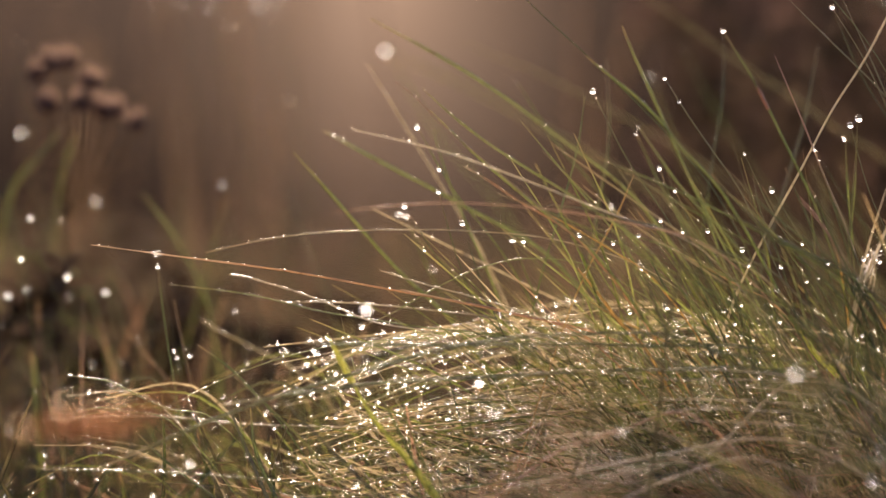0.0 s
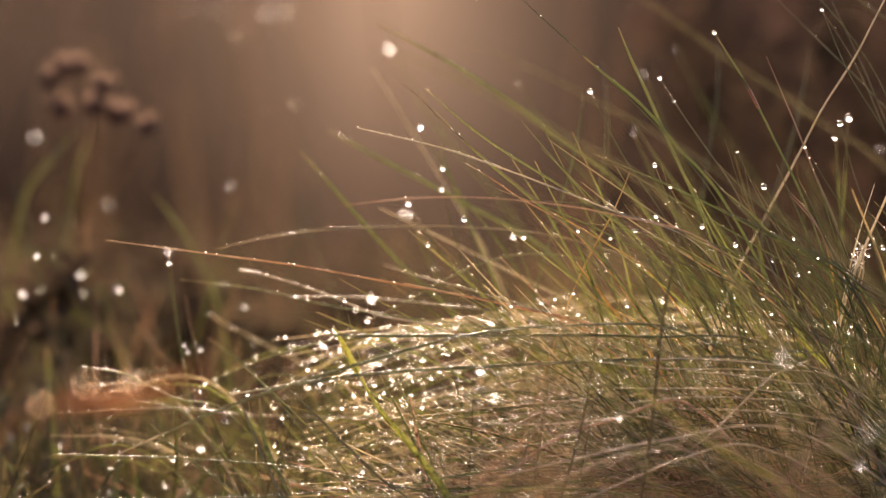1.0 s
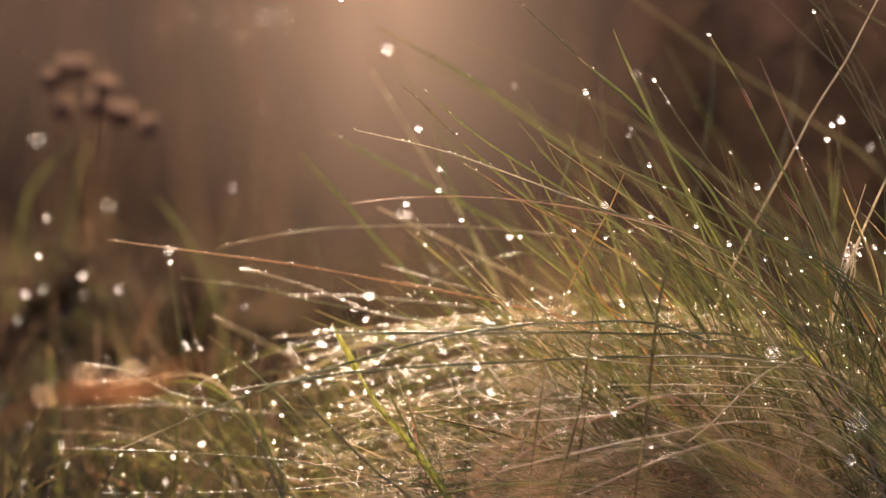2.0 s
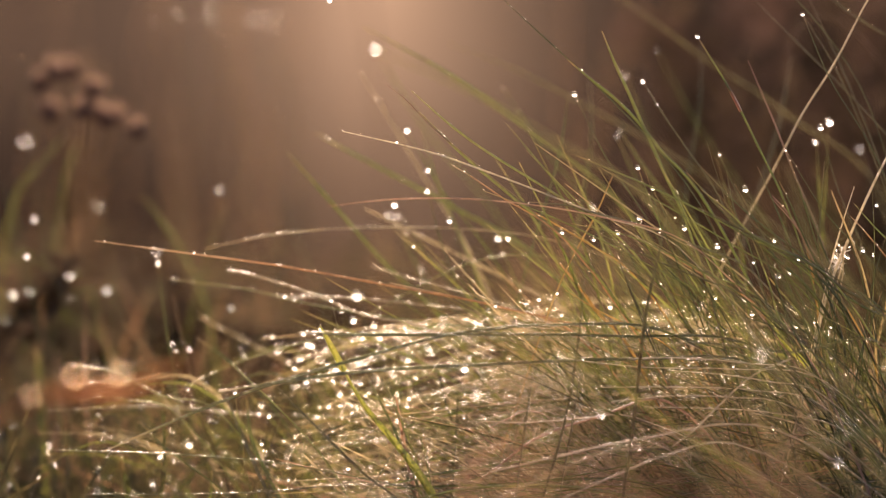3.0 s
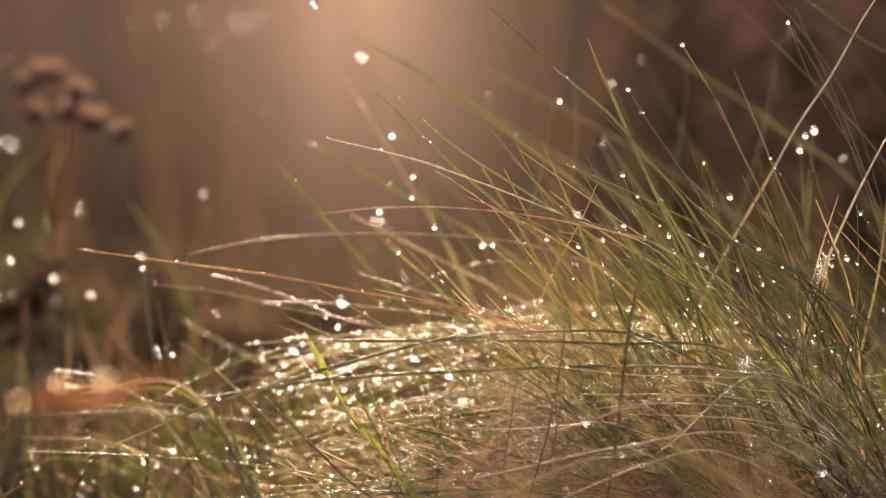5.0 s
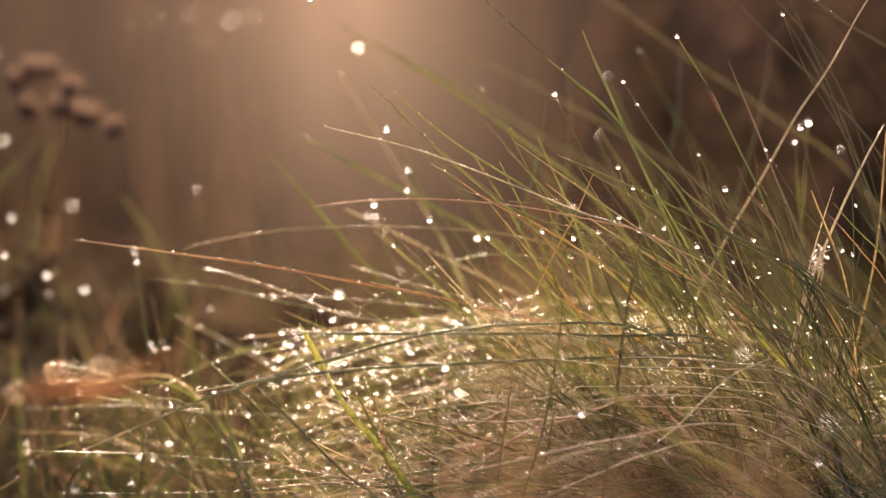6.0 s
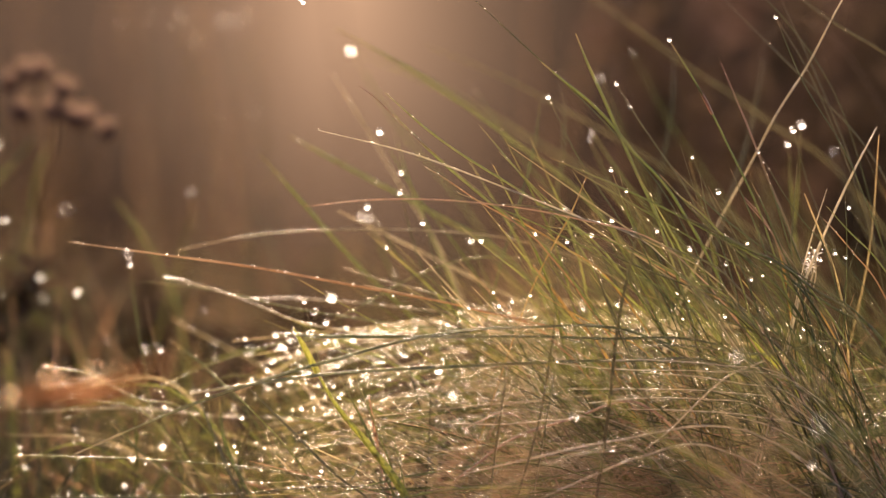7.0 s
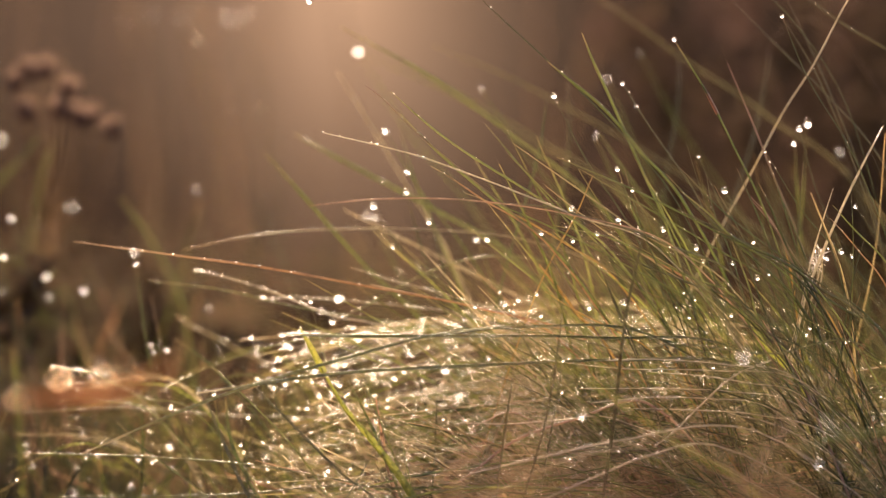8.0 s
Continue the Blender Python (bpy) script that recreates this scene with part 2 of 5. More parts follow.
def build_ground():
    verts, faces = [], []
    rings, spokes = 70, 96
    for i in range(rings):
        r = 0.02 * (1.16 ** i) if i else 0.0
        for j in range(spokes):
            a = j * math.tau / spokes
            x, y = r * math.cos(a), r * math.sin(a) + 0.1
            verts.append((x, y, ground_height(x, y) - 0.006))
    for i in range(rings - 1):
        for j in range(spokes):
            a, b = i * spokes + j, i * spokes + (j + 1) % spokes
            faces.append((a, b, b + spokes, a + spokes))
    tagged(new("ground", mesh_of("ground", verts, faces, SOIL)), "damp brown soil and dead litter of a meadow", "ground", kind="structure")


def build_backdrop():
    verts, faces = [], []
    n = 120
    for i in range(n):
        a = i * math.tau / n
        top = 6.2 + 0.9 * noise.noise((math.cos(a) * 6, math.sin(a) * 6, 1.7)) + 0.4 * noise.noise((math.cos(a) * 31, math.sin(a) * 31, 7.7))
        for z in (-1.0, 0.6, 2.2, 4.2, top):
            verts.append((40 * math.sin(a), 40 * math.cos(a), z))
    for i in range(n):
        for k in range(4):
            a, b = i * 5 + k, ((i + 1) % n) * 5 + k
            faces.append((a, b, b + 1, a + 1))
    tagged(new("backdrop", mesh_of("backdrop", verts, faces, FAR)), "brown wood edge far beyond the meadow, haze and sun glow painted in", "distance", kind="structure")


build_ground()
build_backdrop()

# ---- the grass tufts ----
fan = thing("grass_tuft", (0.17, 0.02, 0.0), "upright fan of fine green grass blades hung with dew drops", "grass", "grass tufts")
mat = thing("grass_tuft", (0.10, 0.04, 0.0), "combed-over mat of pale arching grass glittering with dew", "grass", "grass tufts")
near = thing("grass_tuft", (0.16, -0.16, 0.0), "few long green blades in front of the tufts, out of focus", "grass", "grass tufts")
left_tuft = thing("grass_tuft", (-0.18, 0.34, 0.0), "blurred green and brown grass tuft beyond the dewy mat", "grass", "grass tufts")
stalk = thing("dry_stalk", (0.10, 0.02, 0.0), "straw-coloured dry grass stalk leaning through the green blades", "stalk")
shoot = thing("grass_shoot", (0.02, 0.0, 0.0), "broad yellow-green grass leaf with a row of dew beads", "grass leaf")
twig = thing("dewy_twig", (0.08, 0.0, 0.0), "thin reddish withered twig beaded with dew low in the grass", "twig")
TUFTS = {"fan": fan, "mat": mat, "near": near, "left": left_tuft, "stalk": stalk, "shoot": shoot, "twig": twig}
SWAYING = {}
LINES = []          # every single blade with its line, for the dew to find
rng = random.Random(5)


def root_of(low, before, group):
    """Where a blade meets the ground, on down from its lowest known stretch."""
    way = (low - before).normalized()
    if group == "left":
        return Vector((low.x + way.x * 0.03, low.y + rng.uniform(-0.02, 0.02), 0.0))
    if group == "mat" and way.x > 0.6 and low.x > 0.0:
        return Vector((max(low.x + 0.06, 0.20), low.y + rng.uniform(0.0, 0.03), 0.0))
    if group == "fan":
        return Vector((low.x + way.x * low.z * 0.8, low.y + rng.uniform(0.02, 0.06), 0.0))
    return Vector((low.x + way.x * low.z * 0.8, low.y + rng.uniform(-0.02, 0.02), 0.0))


def blade(kind, width, points, beads=0, fold=None, broad=0, free=0, group="mat", sways="", sheath=None, label=""):
    """One blade from its tip down to its root in the tuft, with its row of dew beads. width in millimetres."""
    parent = TUFTS[group]
    pts = [Vector(p) for p in points]
    if group == "near":
        width *= 1.15
    elif group == "fan" and pts[0].y > 0.09:
        width *= 1.5
    if not free:
        pts.append(root_of(pts[-1], pts[-2], group))
    line = smooth_line(pts)
    root = line[-1]
    verts, faces, along = [], [], []
    profile = BROAD if broad else ROUND if fold == 0 else ROLLED
    twist = rng.uniform(0.9, 1.5) if group != "mat" else rng.uniform(-0.95, -0.55)
    if fold == 1:           # the channel lies open to the fore
        twist = -0.75 if root.x > pts[0].x else 0.75
    if broad:
        twist = 1.0
    blade_shape([q - root for q in line], width * (0.00086 if broad or fold == 0 else 0.00082 if fold == 1 else 0.00061), profile, twist, verts, faces, along, 0.75 if broad == 2 else 0.5 if broad else 0.24)
    material = BLADE[kind]
    ob = child("grass_blade", mesh_of("grass_blade", verts, faces, material, along=along), parent, root - Vector(parent.location), label)
    if sheath:
        v, fc, al = [], [], []
        blade_shape([q - root for q in line[sheath[0]:sheath[1] + 1]], width * 0.00088, FOLDED, 1.3, v, fc, al, 0.5)
        child("sheath", mesh_of("sheath", v, fc, BLADE["node"], along=al), ob, None, "reddish brown leaf sheath")
    if not beads and group in ("fan", "mat"):
        beads = 2
    if beads:
        bv, bf = [], []
        visible = max(2, int(len(line) * (0.72 if not free else 1.0)))
        for _ in range(int(beads * 2.6)):
            s = rng.random() * (visible - 1)
            i = int(s)
            q = line[i].lerp(line[i + 1], s - i)
            r = rng.uniform(0.00008, 0.00018) * rng.choice((1, 1, 1, 1.8))
            add_bead(bv, bf, q - root + Vector((0, rng.uniform(-0.35, 0.35) * width * 0.001, 0.36 * width * 0.001 + 0.5 * r)), r)
        tagged(child("dew", mesh_of("dew", bv, bf, WATER), ob, None, "row of tiny clear dew beads"), kind="stuff")
    if sways:
        SWAYING[sways] = ob
    LINES.append((ob, line, root))
    return ob


def dew(x, y, z, r):
    """A dew drop of that radius in millimetres: on the blade that passes there, or at the tip of a thin blade of its own."""
    at, best = Vector((x, y, z)), None
    for ob, line, root in LINES:
        for q in line[:int(len(line) * 0.8)]:
            gap = math.hypot(q.x - x, q.z - z) + 0.25 * abs(q.y - y)
            if best is None or gap < best[0]:
                best = (gap, ob, q, root)
    if best[0] > 0.004:
        side = 1.0 if x > -0.03 else 0.4
        lean = rng.uniform(0.25, 0.75) * side
        drop_to = rng.uniform(0.3, 0.6)
        a = at + Vector((0.022 * lean, rng.uniform(-0.004, 0.004), -0.022))
        b = a + Vector((0.03 * lean * 1.3, rng.uniform(-0.006, 0.006), -0.03))
        if b.z < 0.02:
            b = Vector((b.x, b.y, max(0.3 * at.z, 0.004)))
            a = at.lerp(b, 0.5) + Vector((-0.004, 0, 0.004))
        group = "left" if (y > 0.15 and x < 0.02) else "near" if y < -0.09 else "fan" if z > 0.105 and x > -0.03 else "mat"
        # darker tones on the right put shade into the blades' colour
        ob = blade("dark" if group == "left" else rng.choice(("moss", "dark")) if x > 0.085 else rng.choice(("green", "olive", "green", "moss")), rng.uniform(0.6, 0.95), [at, a, b], group=group)
        root = LINES[-1][2]
    else:
        ob, root = best[1], best[3]
    d = child("dew_drop", rng.choice(DROPS), ob, at - root)
    d.scale = (r * 0.001,) * 3
    d.rotation_euler = (rng.uniform(-0.4, 0.4), rng.uniform(-0.4, 0.4), rng.uniform(0, 6))
    return d


blade("glint", 1.2, [(-0.0345, 0.0060, 0.1701), (-0.0047, 0.0060, 0.1629), (0.0168, 0.0060, 0.1555), (0.0538, 0.0060, 0.1411), (0.0810, 0.0060, 0.1302)], beads=14, fold=1, sways="pale", group="fan")
blade("twig", .8, [(-0.0381, -0.0300, 0.1433), (-0.0158, -0.0225, 0.1458), (0.0125, -0.0150, 0.1458), (0.0529, -0.0075, 0.1402), (0.0882, 0.0000, 0.1283)], sways="thin", group="fan")
blade("rust", 1.2, [(-0.1242, 0.0350, 0.1322), (-0.0915, 0.0360, 0.1278), (-0.0573, 0.0370, 0.1231), (-0.0170, 0.0380, 0.1157), (0.0204, 0.0390, 0.1084), (0.0640, 0.0400, 0.0938)], beads=16, sways="rust", group="fan")
blade("olive", 1.4, [(-0.0110, 0.0100, 0.1840), (0.0012, 0.0100, 0.1732), (0.0129, 0.0100, 0.1644), (0.0423, 0.0100, 0.1458), (0.0657, 0.0100, 0.1282)], group="fan")
blade("olive", 1.7, [(-0.0084, 0.0250, 0.1774), (0.0072, 0.0233, 0.1620), (0.0240, 0.0217, 0.1476), (0.0507, 0.0200, 0.1243)], group="fan")
blade("olive", 1.7, [(-0.0596, 0.1000, 0.1658), (-0.0460, 0.0967, 0.1507), (-0.0223, 0.0933, 0.1238), (0.0034, 0.0900, 0.0982)], group="fan")
blade("olive", 1.5, [(-0.0501, 0.1250, 0.1745), (-0.0295, 0.1200, 0.1633), (0.0035, 0.1150, 0.1456), (0.0384, 0.1100, 0.1237)], group="fan")
blade("olive", 1.5, [(-0.0316, 0.1150, 0.2157), (0.0035, 0.1100, 0.1957), (0.0360, 0.1050, 0.1725), (0.0704, 0.1000, 0.1432)], group="fan")
blade("khaki", 1.3, [(-0.0184, -0.1600, 0.1845), (0.0025, -0.1533, 0.1762), (0.0314, -0.1467, 0.1606), (0.0609, -0.1400, 0.1415)], sways="near", group="near")
blade("moss", .7, [(0.0171, 0.0250, 0.2208), (0.0320, 0.0230, 0.2067), (0.0448, 0.0210, 0.1948), (0.0605, 0.0190, 0.1796), (0.0751, 0.0170, 0.1637), (0.0897, 0.0150, 0.1440)], group="fan")
blade("green", 1.8, [(0.0549, 0.0080, 0.2044), (0.0590, 0.0080, 0.1942), (0.0640, 0.0080, 0.1833), (0.0695, 0.0080, 0.1708), (0.0763, 0.0080, 0.1556), (0.0841, 0.0080, 0.1380)], group="fan")
blade("green", 1.3, [(0.0877, 0.0050, 0.2022), (0.0986, 0.0067, 0.1848), (0.1086, 0.0083, 0.1653), (0.1205, 0.0100, 0.1400)], sheath=(6, 10),  sways="tall", group="fan")
blade("purple", 1.0, [(0.1079, 0.0300, 0.1959), (0.1183, 0.0300, 0.1712), (0.1233, 0.0300, 0.1582), (0.1353, 0.0300, 0.1282)], group="fan")
blade("stalk", 1.7, [(0.1571, 0.0100, 0.2300), (0.1489, 0.0183, 0.2171), (0.1382, 0.0267, 0.1950), (0.1280, 0.0350, 0.1775), (0.1191, 0.0433, 0.1586), (0.1058, 0.0517, 0.1323), (0.0964, 0.0600, 0.1095)], fold=1, group="stalk", sways="stalk")
blade("deep", 1.0, [(0.1287, 0.0400, 0.2132), (0.1409, 0.0400, 0.1930), (0.1530, 0.0400, 0.1646), (0.1631, 0.0400, 0.1343)], group="fan")
blade("deep", 1.0, [(0.1322, 0.0500, 0.2203), (0.1450, 0.0467, 0.1914), (0.1566, 0.0433, 0.1607), (0.1652, 0.0400, 0.1282)], group="fan")
blade("deep", 1.1, [(0.1130, 0.0600, 0.2212), (0.1306, 0.0533, 0.2021), (0.1460, 0.0467, 0.1853), (0.1652, 0.0400, 0.1606)], group="fan")
blade("deep", 1.4, [(0.1195, -0.0500, 0.2140), (0.1365, -0.0467, 0.2024), (0.1536, -0.0433, 0.1926), (0.1800, -0.0400, 0.1671)], group="fan")
blade("moss", 1.4, [(0.1026, 0.1400, 0.2123), (0.1014, 0.1333, 0.1883), (0.0972, 0.1267, 0.1657), (0.0928, 0.1200, 0.1390)], group="fan")
blade("dark", 1.4, [(0.1385, 0.1400, 0.2067), (0.1320, 0.1333, 0.1771), (0.1245, 0.1267, 0.1546), (0.1159, 0.1200, 0.1280)], group="fan")
blade("green", 1.2, [(0.0461, 0.0750, 0.1849), (0.0431, 0.0700, 0.1658), (0.0366, 0.0650, 0.1427), (0.0302, 0.0600, 0.1219)], group="fan")
blade("olive", 1.2, [(0.0576, 0.1400, 0.2022), (0.0581, 0.1300, 0.1725), (0.0542, 0.1200, 0.1501), (0.0493, 0.1100, 0.1237)], group="fan")
blade("straw", .9, [(0.0314, 0.0060, 0.1658), (0.0518, 0.0067, 0.1516), (0.0772, 0.0073, 0.1341), (0.1046, 0.0080, 0.1185)], group="fan")
blade("green", 1.0, [(0.0458, 0.0020, 0.1612), (0.0710, 0.0027, 0.1506), (0.0982, 0.0033, 0.1370), (0.1275, 0.0040, 0.1185)], beads=6, group="fan")
blade("green", .9, [(0.0138, 0.0020, 0.1492), (0.0380, 0.0027, 0.1399), (0.0691, 0.0033, 0.1244), (0.1003, 0.0040, 0.1049)], group="fan")
blade("gold", .95, [(0.0596, 0.0200, 0.1555), (0.0536, 0.0200, 0.1415), (0.0487, 0.0200, 0.1326), (0.0433, 0.0200, 0.1223), (0.0378, 0.0200, 0.1094)], group="fan")
blade("gold", 1.9, [(0.0412, 0.0300, 0.1242), (0.0492, 0.0300, 0.1142), (0.0552, 0.0300, 0.1062), (0.0617, 0.0300, 0.0998), (0.0693, 0.0300, 0.0882)], group="fan")
blade("dark", 2.0, [(0.0744, -0.0250, 0.1396), (0.0707, -0.0238, 0.1227), (0.0676, -0.0225, 0.1076), (0.0634, -0.0212, 0.0698), (0.0597, -0.0200, 0.0433)], beads=6, group="fan")
blade("dark", 1.5, [(0.0471, -0.0250, 0.1208), (0.0453, -0.0233, 0.1001), (0.0407, -0.0217, 0.0717), (0.0333, -0.0200, 0.0452)], beads=5, group="fan")
blade("moss", .9, [(0.0986, 0.0150, 0.1562), (0.1014, 0.0133, 0.1420), (0.1061, 0.0117, 0.1302), (0.1127, 0.0100, 0.1067)], group="fan")
blade("moss", 1.1, [(0.1088, 0.0100, 0.1576), (0.1166, 0.0100, 0.1400), (0.1225, 0.0100, 0.1243), (0.1303, 0.0100, 0.0989)], group="fan")
blade("moss", 1.1, [(0.1201, 0.0100, 0.1595), (0.1264, 0.0100, 0.1400), (0.1333, 0.0100, 0.1145), (0.1362, 0.0100, 0.0911)], group="fan")
blade("dark", 1.1, [(0.1334, 0.0200, 0.1599), (0.1318, 0.0200, 0.1381), (0.1302, 0.0200, 0.1183), (0.1279, 0.0200, 0.0946)], group="fan")
blade("glint", 1.2, [(0.1615, 0.0200, 0.1728), (0.1522, 0.0175, 0.1559), (0.1409, 0.0150, 0.1322), (0.1336, 0.0125, 0.1145), (0.1284, 0.0100, 0.0950)], beads=34, fold=1, group="fan")
blade("moss", .8, [(0.1352, 0.0100, 0.1468), (0.1421, 0.0100, 0.1282), (0.1479, 0.0100, 0.1067), (0.1518, 0.0100, 0.0832)], group="fan")
blade("glint", .8, [(0.1431, 0.0150, 0.1509), (0.1387, 0.0133, 0.1381), (0.1345, 0.0117, 0.1243), (0.1303, 0.0100, 0.1067)], group="fan")
blade("moss", 1.2, [(0.0945, 0.0050, 0.1438), (0.1082, 0.0050, 0.1321), (0.1257, 0.0050, 0.1224), (0.1393, 0.0050, 0.1068)], group="fan")
blade("moss", 1.8, [(0.0841, 0.0080, 0.1556), (0.0988, 0.0080, 0.1400), (0.1144, 0.0080, 0.1263), (0.1300, 0.0080, 0.1107)], group="fan")
blade("moss", 1.2, [(0.1085, 0.0000, 0.1302), (0.1133, 0.0000, 0.1186), (0.1191, 0.0000, 0.1031), (0.1288, 0.0000, 0.0818)], group="fan")
blade("purple", 1.0, [(0.1150, 0.0200, 0.1480), (0.1219, 0.0200, 0.1401), (0.1298, 0.0200, 0.1243), (0.1358, 0.0200, 0.1064)], group="fan")
blade("olive", 1.0, [(0.1421, 0.0100, 0.1449), (0.1499, 0.0100, 0.1361), (0.1597, 0.0100, 0.1263), (0.1714, 0.0100, 0.1067)], group="fan")
blade("moss", 1.1, [(0.1244, 0.0100, 0.1322), (0.1303, 0.0100, 0.1185), (0.1362, 0.0100, 0.1048), (0.1401, 0.0100, 0.0871)], group="fan")
blade("wet", 1.7, [(-0.0496, -0.0020, 0.1007), (-0.0278, -0.0015, 0.0999), (0.0031, -0.0010, 0.0999), (0.0611, -0.0005, 0.0993), (0.1095, 0.0000, 0.0944)], beads=26, fold=1, group="mat")
blade("wet", 1.9, [(-0.0765, -0.0080, 0.0808), (-0.0545, -0.0068, 0.0841), (-0.0277, -0.0056, 0.0875), (0.0223, -0.0044, 0.0902), (0.0686, -0.0032, 0.0917), (0.1092, -0.0020, 0.0887)], beads=12, fold=1, group="mat")
blade("wet", 1.9, [(-0.1161, -0.0050, 0.0600), (-0.0950, -0.0046, 0.0692), (-0.0739, -0.0041, 0.0778), (-0.0508, -0.0037, 0.0855), (-0.0277, -0.0033, 0.0922), (0.0021, -0.0029, 0.0999), (0.0378, -0.0024, 0.1032), (0.0803, -0.0020, 0.0993)], beads=12, fold=1, group="mat")
blade("wet", 1.1, [(-0.1387, 0.0100, 0.0598), (-0.1161, 0.0090, 0.0591), (-0.0945, 0.0080, 0.0584), (-0.0593, 0.0070, 0.0557), (-0.0280, 0.0060, 0.0503), (0.0070, 0.0050, 0.0426)], beads=45, sways="low", group="mat")
blade("dark", .9, [(-0.1249, 0.0020, 0.0449), (-0.0938, 0.0020, 0.0451), (-0.0609, 0.0020, 0.0459), (-0.0318, 0.0020, 0.0484), (-0.0066, 0.0020, 0.0476), (0.0225, 0.0020, 0.0430)], beads=40, group="mat")
blade("olive", .9, [(-0.1008, 0.0600, 0.0754), (-0.0772, 0.0575, 0.0869), (-0.0461, 0.0550, 0.0963), (-0.0131, 0.0525, 0.0994), (0.0237, 0.0500, 0.0995)], beads=28, group="mat")
blade("pale", 1.3, [(-0.1496, 0.0850, 0.0686), (-0.1088, 0.0812, 0.0705), (-0.0767, 0.0775, 0.0680), (-0.0176, 0.0738, 0.0662), (0.0243, 0.0700, 0.0633)], beads=50, group="mat")
blade("olive", 1.4, [(-0.1019, 0.0700, 0.1181), (-0.0738, 0.0675, 0.1146), (-0.0466, 0.0650, 0.1084), (-0.0133, 0.0625, 0.1032), (0.0240, 0.0600, 0.0971)], beads=10, group="mat")
blade("pale", 1.4, [(-0.0799, 0.0650, 0.1215), (-0.0723, 0.0613, 0.1203), (-0.0503, 0.0575, 0.1137), (-0.0296, 0.0538, 0.1055), (-0.0008, 0.0500, 0.0975)], beads=36, sways="wet", group="mat")
blade("pale", 1.4, [(-0.0618, 0.0750, 0.1111), (-0.0469, 0.0713, 0.1116), (-0.0300, 0.0675, 0.1108), (-0.0050, 0.0638, 0.1084), (0.0240, 0.0600, 0.1033)], beads=30, group="mat")
blade("straw", 1.3, [(-0.0892, 0.0750, 0.1292), (-0.0700, 0.0720, 0.1334), (-0.0468, 0.0690, 0.1363), (0.0012, 0.0660, 0.1369), (0.0407, 0.0630, 0.1323), (0.0757, 0.0600, 0.1178)], beads=10, group="mat")
blade("pale", 1.1, [(-0.0268, 0.0650, 0.1229), (-0.0132, 0.0600, 0.1188), (0.0095, 0.0550, 0.1127), (0.0360, 0.0500, 0.1036)], beads=24, group="mat")
blade("olive", 1.1, [(-0.0331, 0.0650, 0.1027), (-0.0216, 0.0640, 0.1084), (-0.0050, 0.0630, 0.1178), (0.0106, 0.0620, 0.1244), (0.0282, 0.0610, 0.1271), (0.0530, 0.0600, 0.1219)], beads=18, group="mat")
blade("lime", 2.7, [(-0.0423, 0.0020, 0.1027), (-0.0396, 0.0018, 0.0978), (-0.0365, 0.0015, 0.0920), (-0.0339, 0.0013, 0.0872)], broad=1, beads=4, free=1, group="shoot")
blade("lime", 3.2, [(-0.0350, 0.0016, 0.0892), (-0.0298, 0.0010, 0.0798), (-0.0250, 0.0007, 0.0727), (-0.0163, 0.0003, 0.0625), (-0.0037, 0.0000, 0.0451)], broad=2, beads=26, group="shoot")
blade("dark", 1.5, [(-0.0569, -0.0050, 0.0825), (-0.0412, -0.0050, 0.0667), (-0.0277, -0.0050, 0.0533), (-0.0123, -0.0050, 0.0408)], fold=1, group="mat")
blade("olive", 1.6, [(-0.0732, 0.0100, 0.0891), (-0.0614, 0.0100, 0.0783), (-0.0438, 0.0100, 0.0598), (-0.0321, 0.0100, 0.0421)], group="mat")
blade("green", 1.5, [(-0.0918, 0.0700, 0.0967), (-0.0800, 0.0667, 0.0885), (-0.0694, 0.0633, 0.0783), (-0.0546, 0.0600, 0.0599)], group="mat")
blade("dark", 2.3, [(-0.0787, 0.0400, 0.0786), (-0.0714, 0.0367, 0.0616), (-0.0651, 0.0333, 0.0478), (-0.0568, 0.0300, 0.0321)], group="mat")
blade("green", 2.2, [(-0.0706, 0.0400, 0.0766), (-0.0684, 0.0367, 0.0616), (-0.0621, 0.0333, 0.0478), (-0.0528, 0.0300, 0.0321)], group="mat")
blade("green", 1.3, [(-0.1091, 0.0400, 0.0675), (-0.1006, 0.0367, 0.0596), (-0.0912, 0.0333, 0.0528), (-0.0769, 0.0300, 0.0421)], group="mat")
blade("dark", 1.2, [(-0.0153, 0.0000, 0.0635), (-0.0200, -0.0033, 0.0551), (-0.0267, -0.0067, 0.0438), (-0.0314, -0.0100, 0.0346)], group="mat")
blade("green", 1.6, [(-0.0274, 0.0150, 0.0865), (-0.0175, 0.0133, 0.0673), (-0.0076, 0.0117, 0.0439), (-0.0027, 0.0100, 0.0304)], group="mat")
blade("olive", 1.3, [(-0.0209, 0.0100, 0.0852), (-0.0145, 0.0100, 0.0695), (-0.0047, 0.0100, 0.0441), (0.0012, 0.0100, 0.0304)], beads=10, group="mat")
blade("olive", 1.1, [(-0.0100, 0.0100, 0.0719), (-0.0063, 0.0100, 0.0578), (-0.0035, 0.0100, 0.0441), (-0.0008, 0.0100, 0.0304)], group="mat")
blade("dark", .9, [(0.0051, 0.0200, 0.0807), (0.0044, 0.0200, 0.0629), (0.0032, 0.0200, 0.0431)], group="mat")
blade("dark", 1.7, [(0.0304, -0.0200, 0.0905), (0.0280, -0.0200, 0.0735), (0.0242, -0.0200, 0.0452)], beads=6, group="mat")
blade("dark", 1.3, [(0.0468, -0.0150, 0.0903), (0.0433, -0.0150, 0.0694), (0.0391, -0.0150, 0.0447)], group="mat")
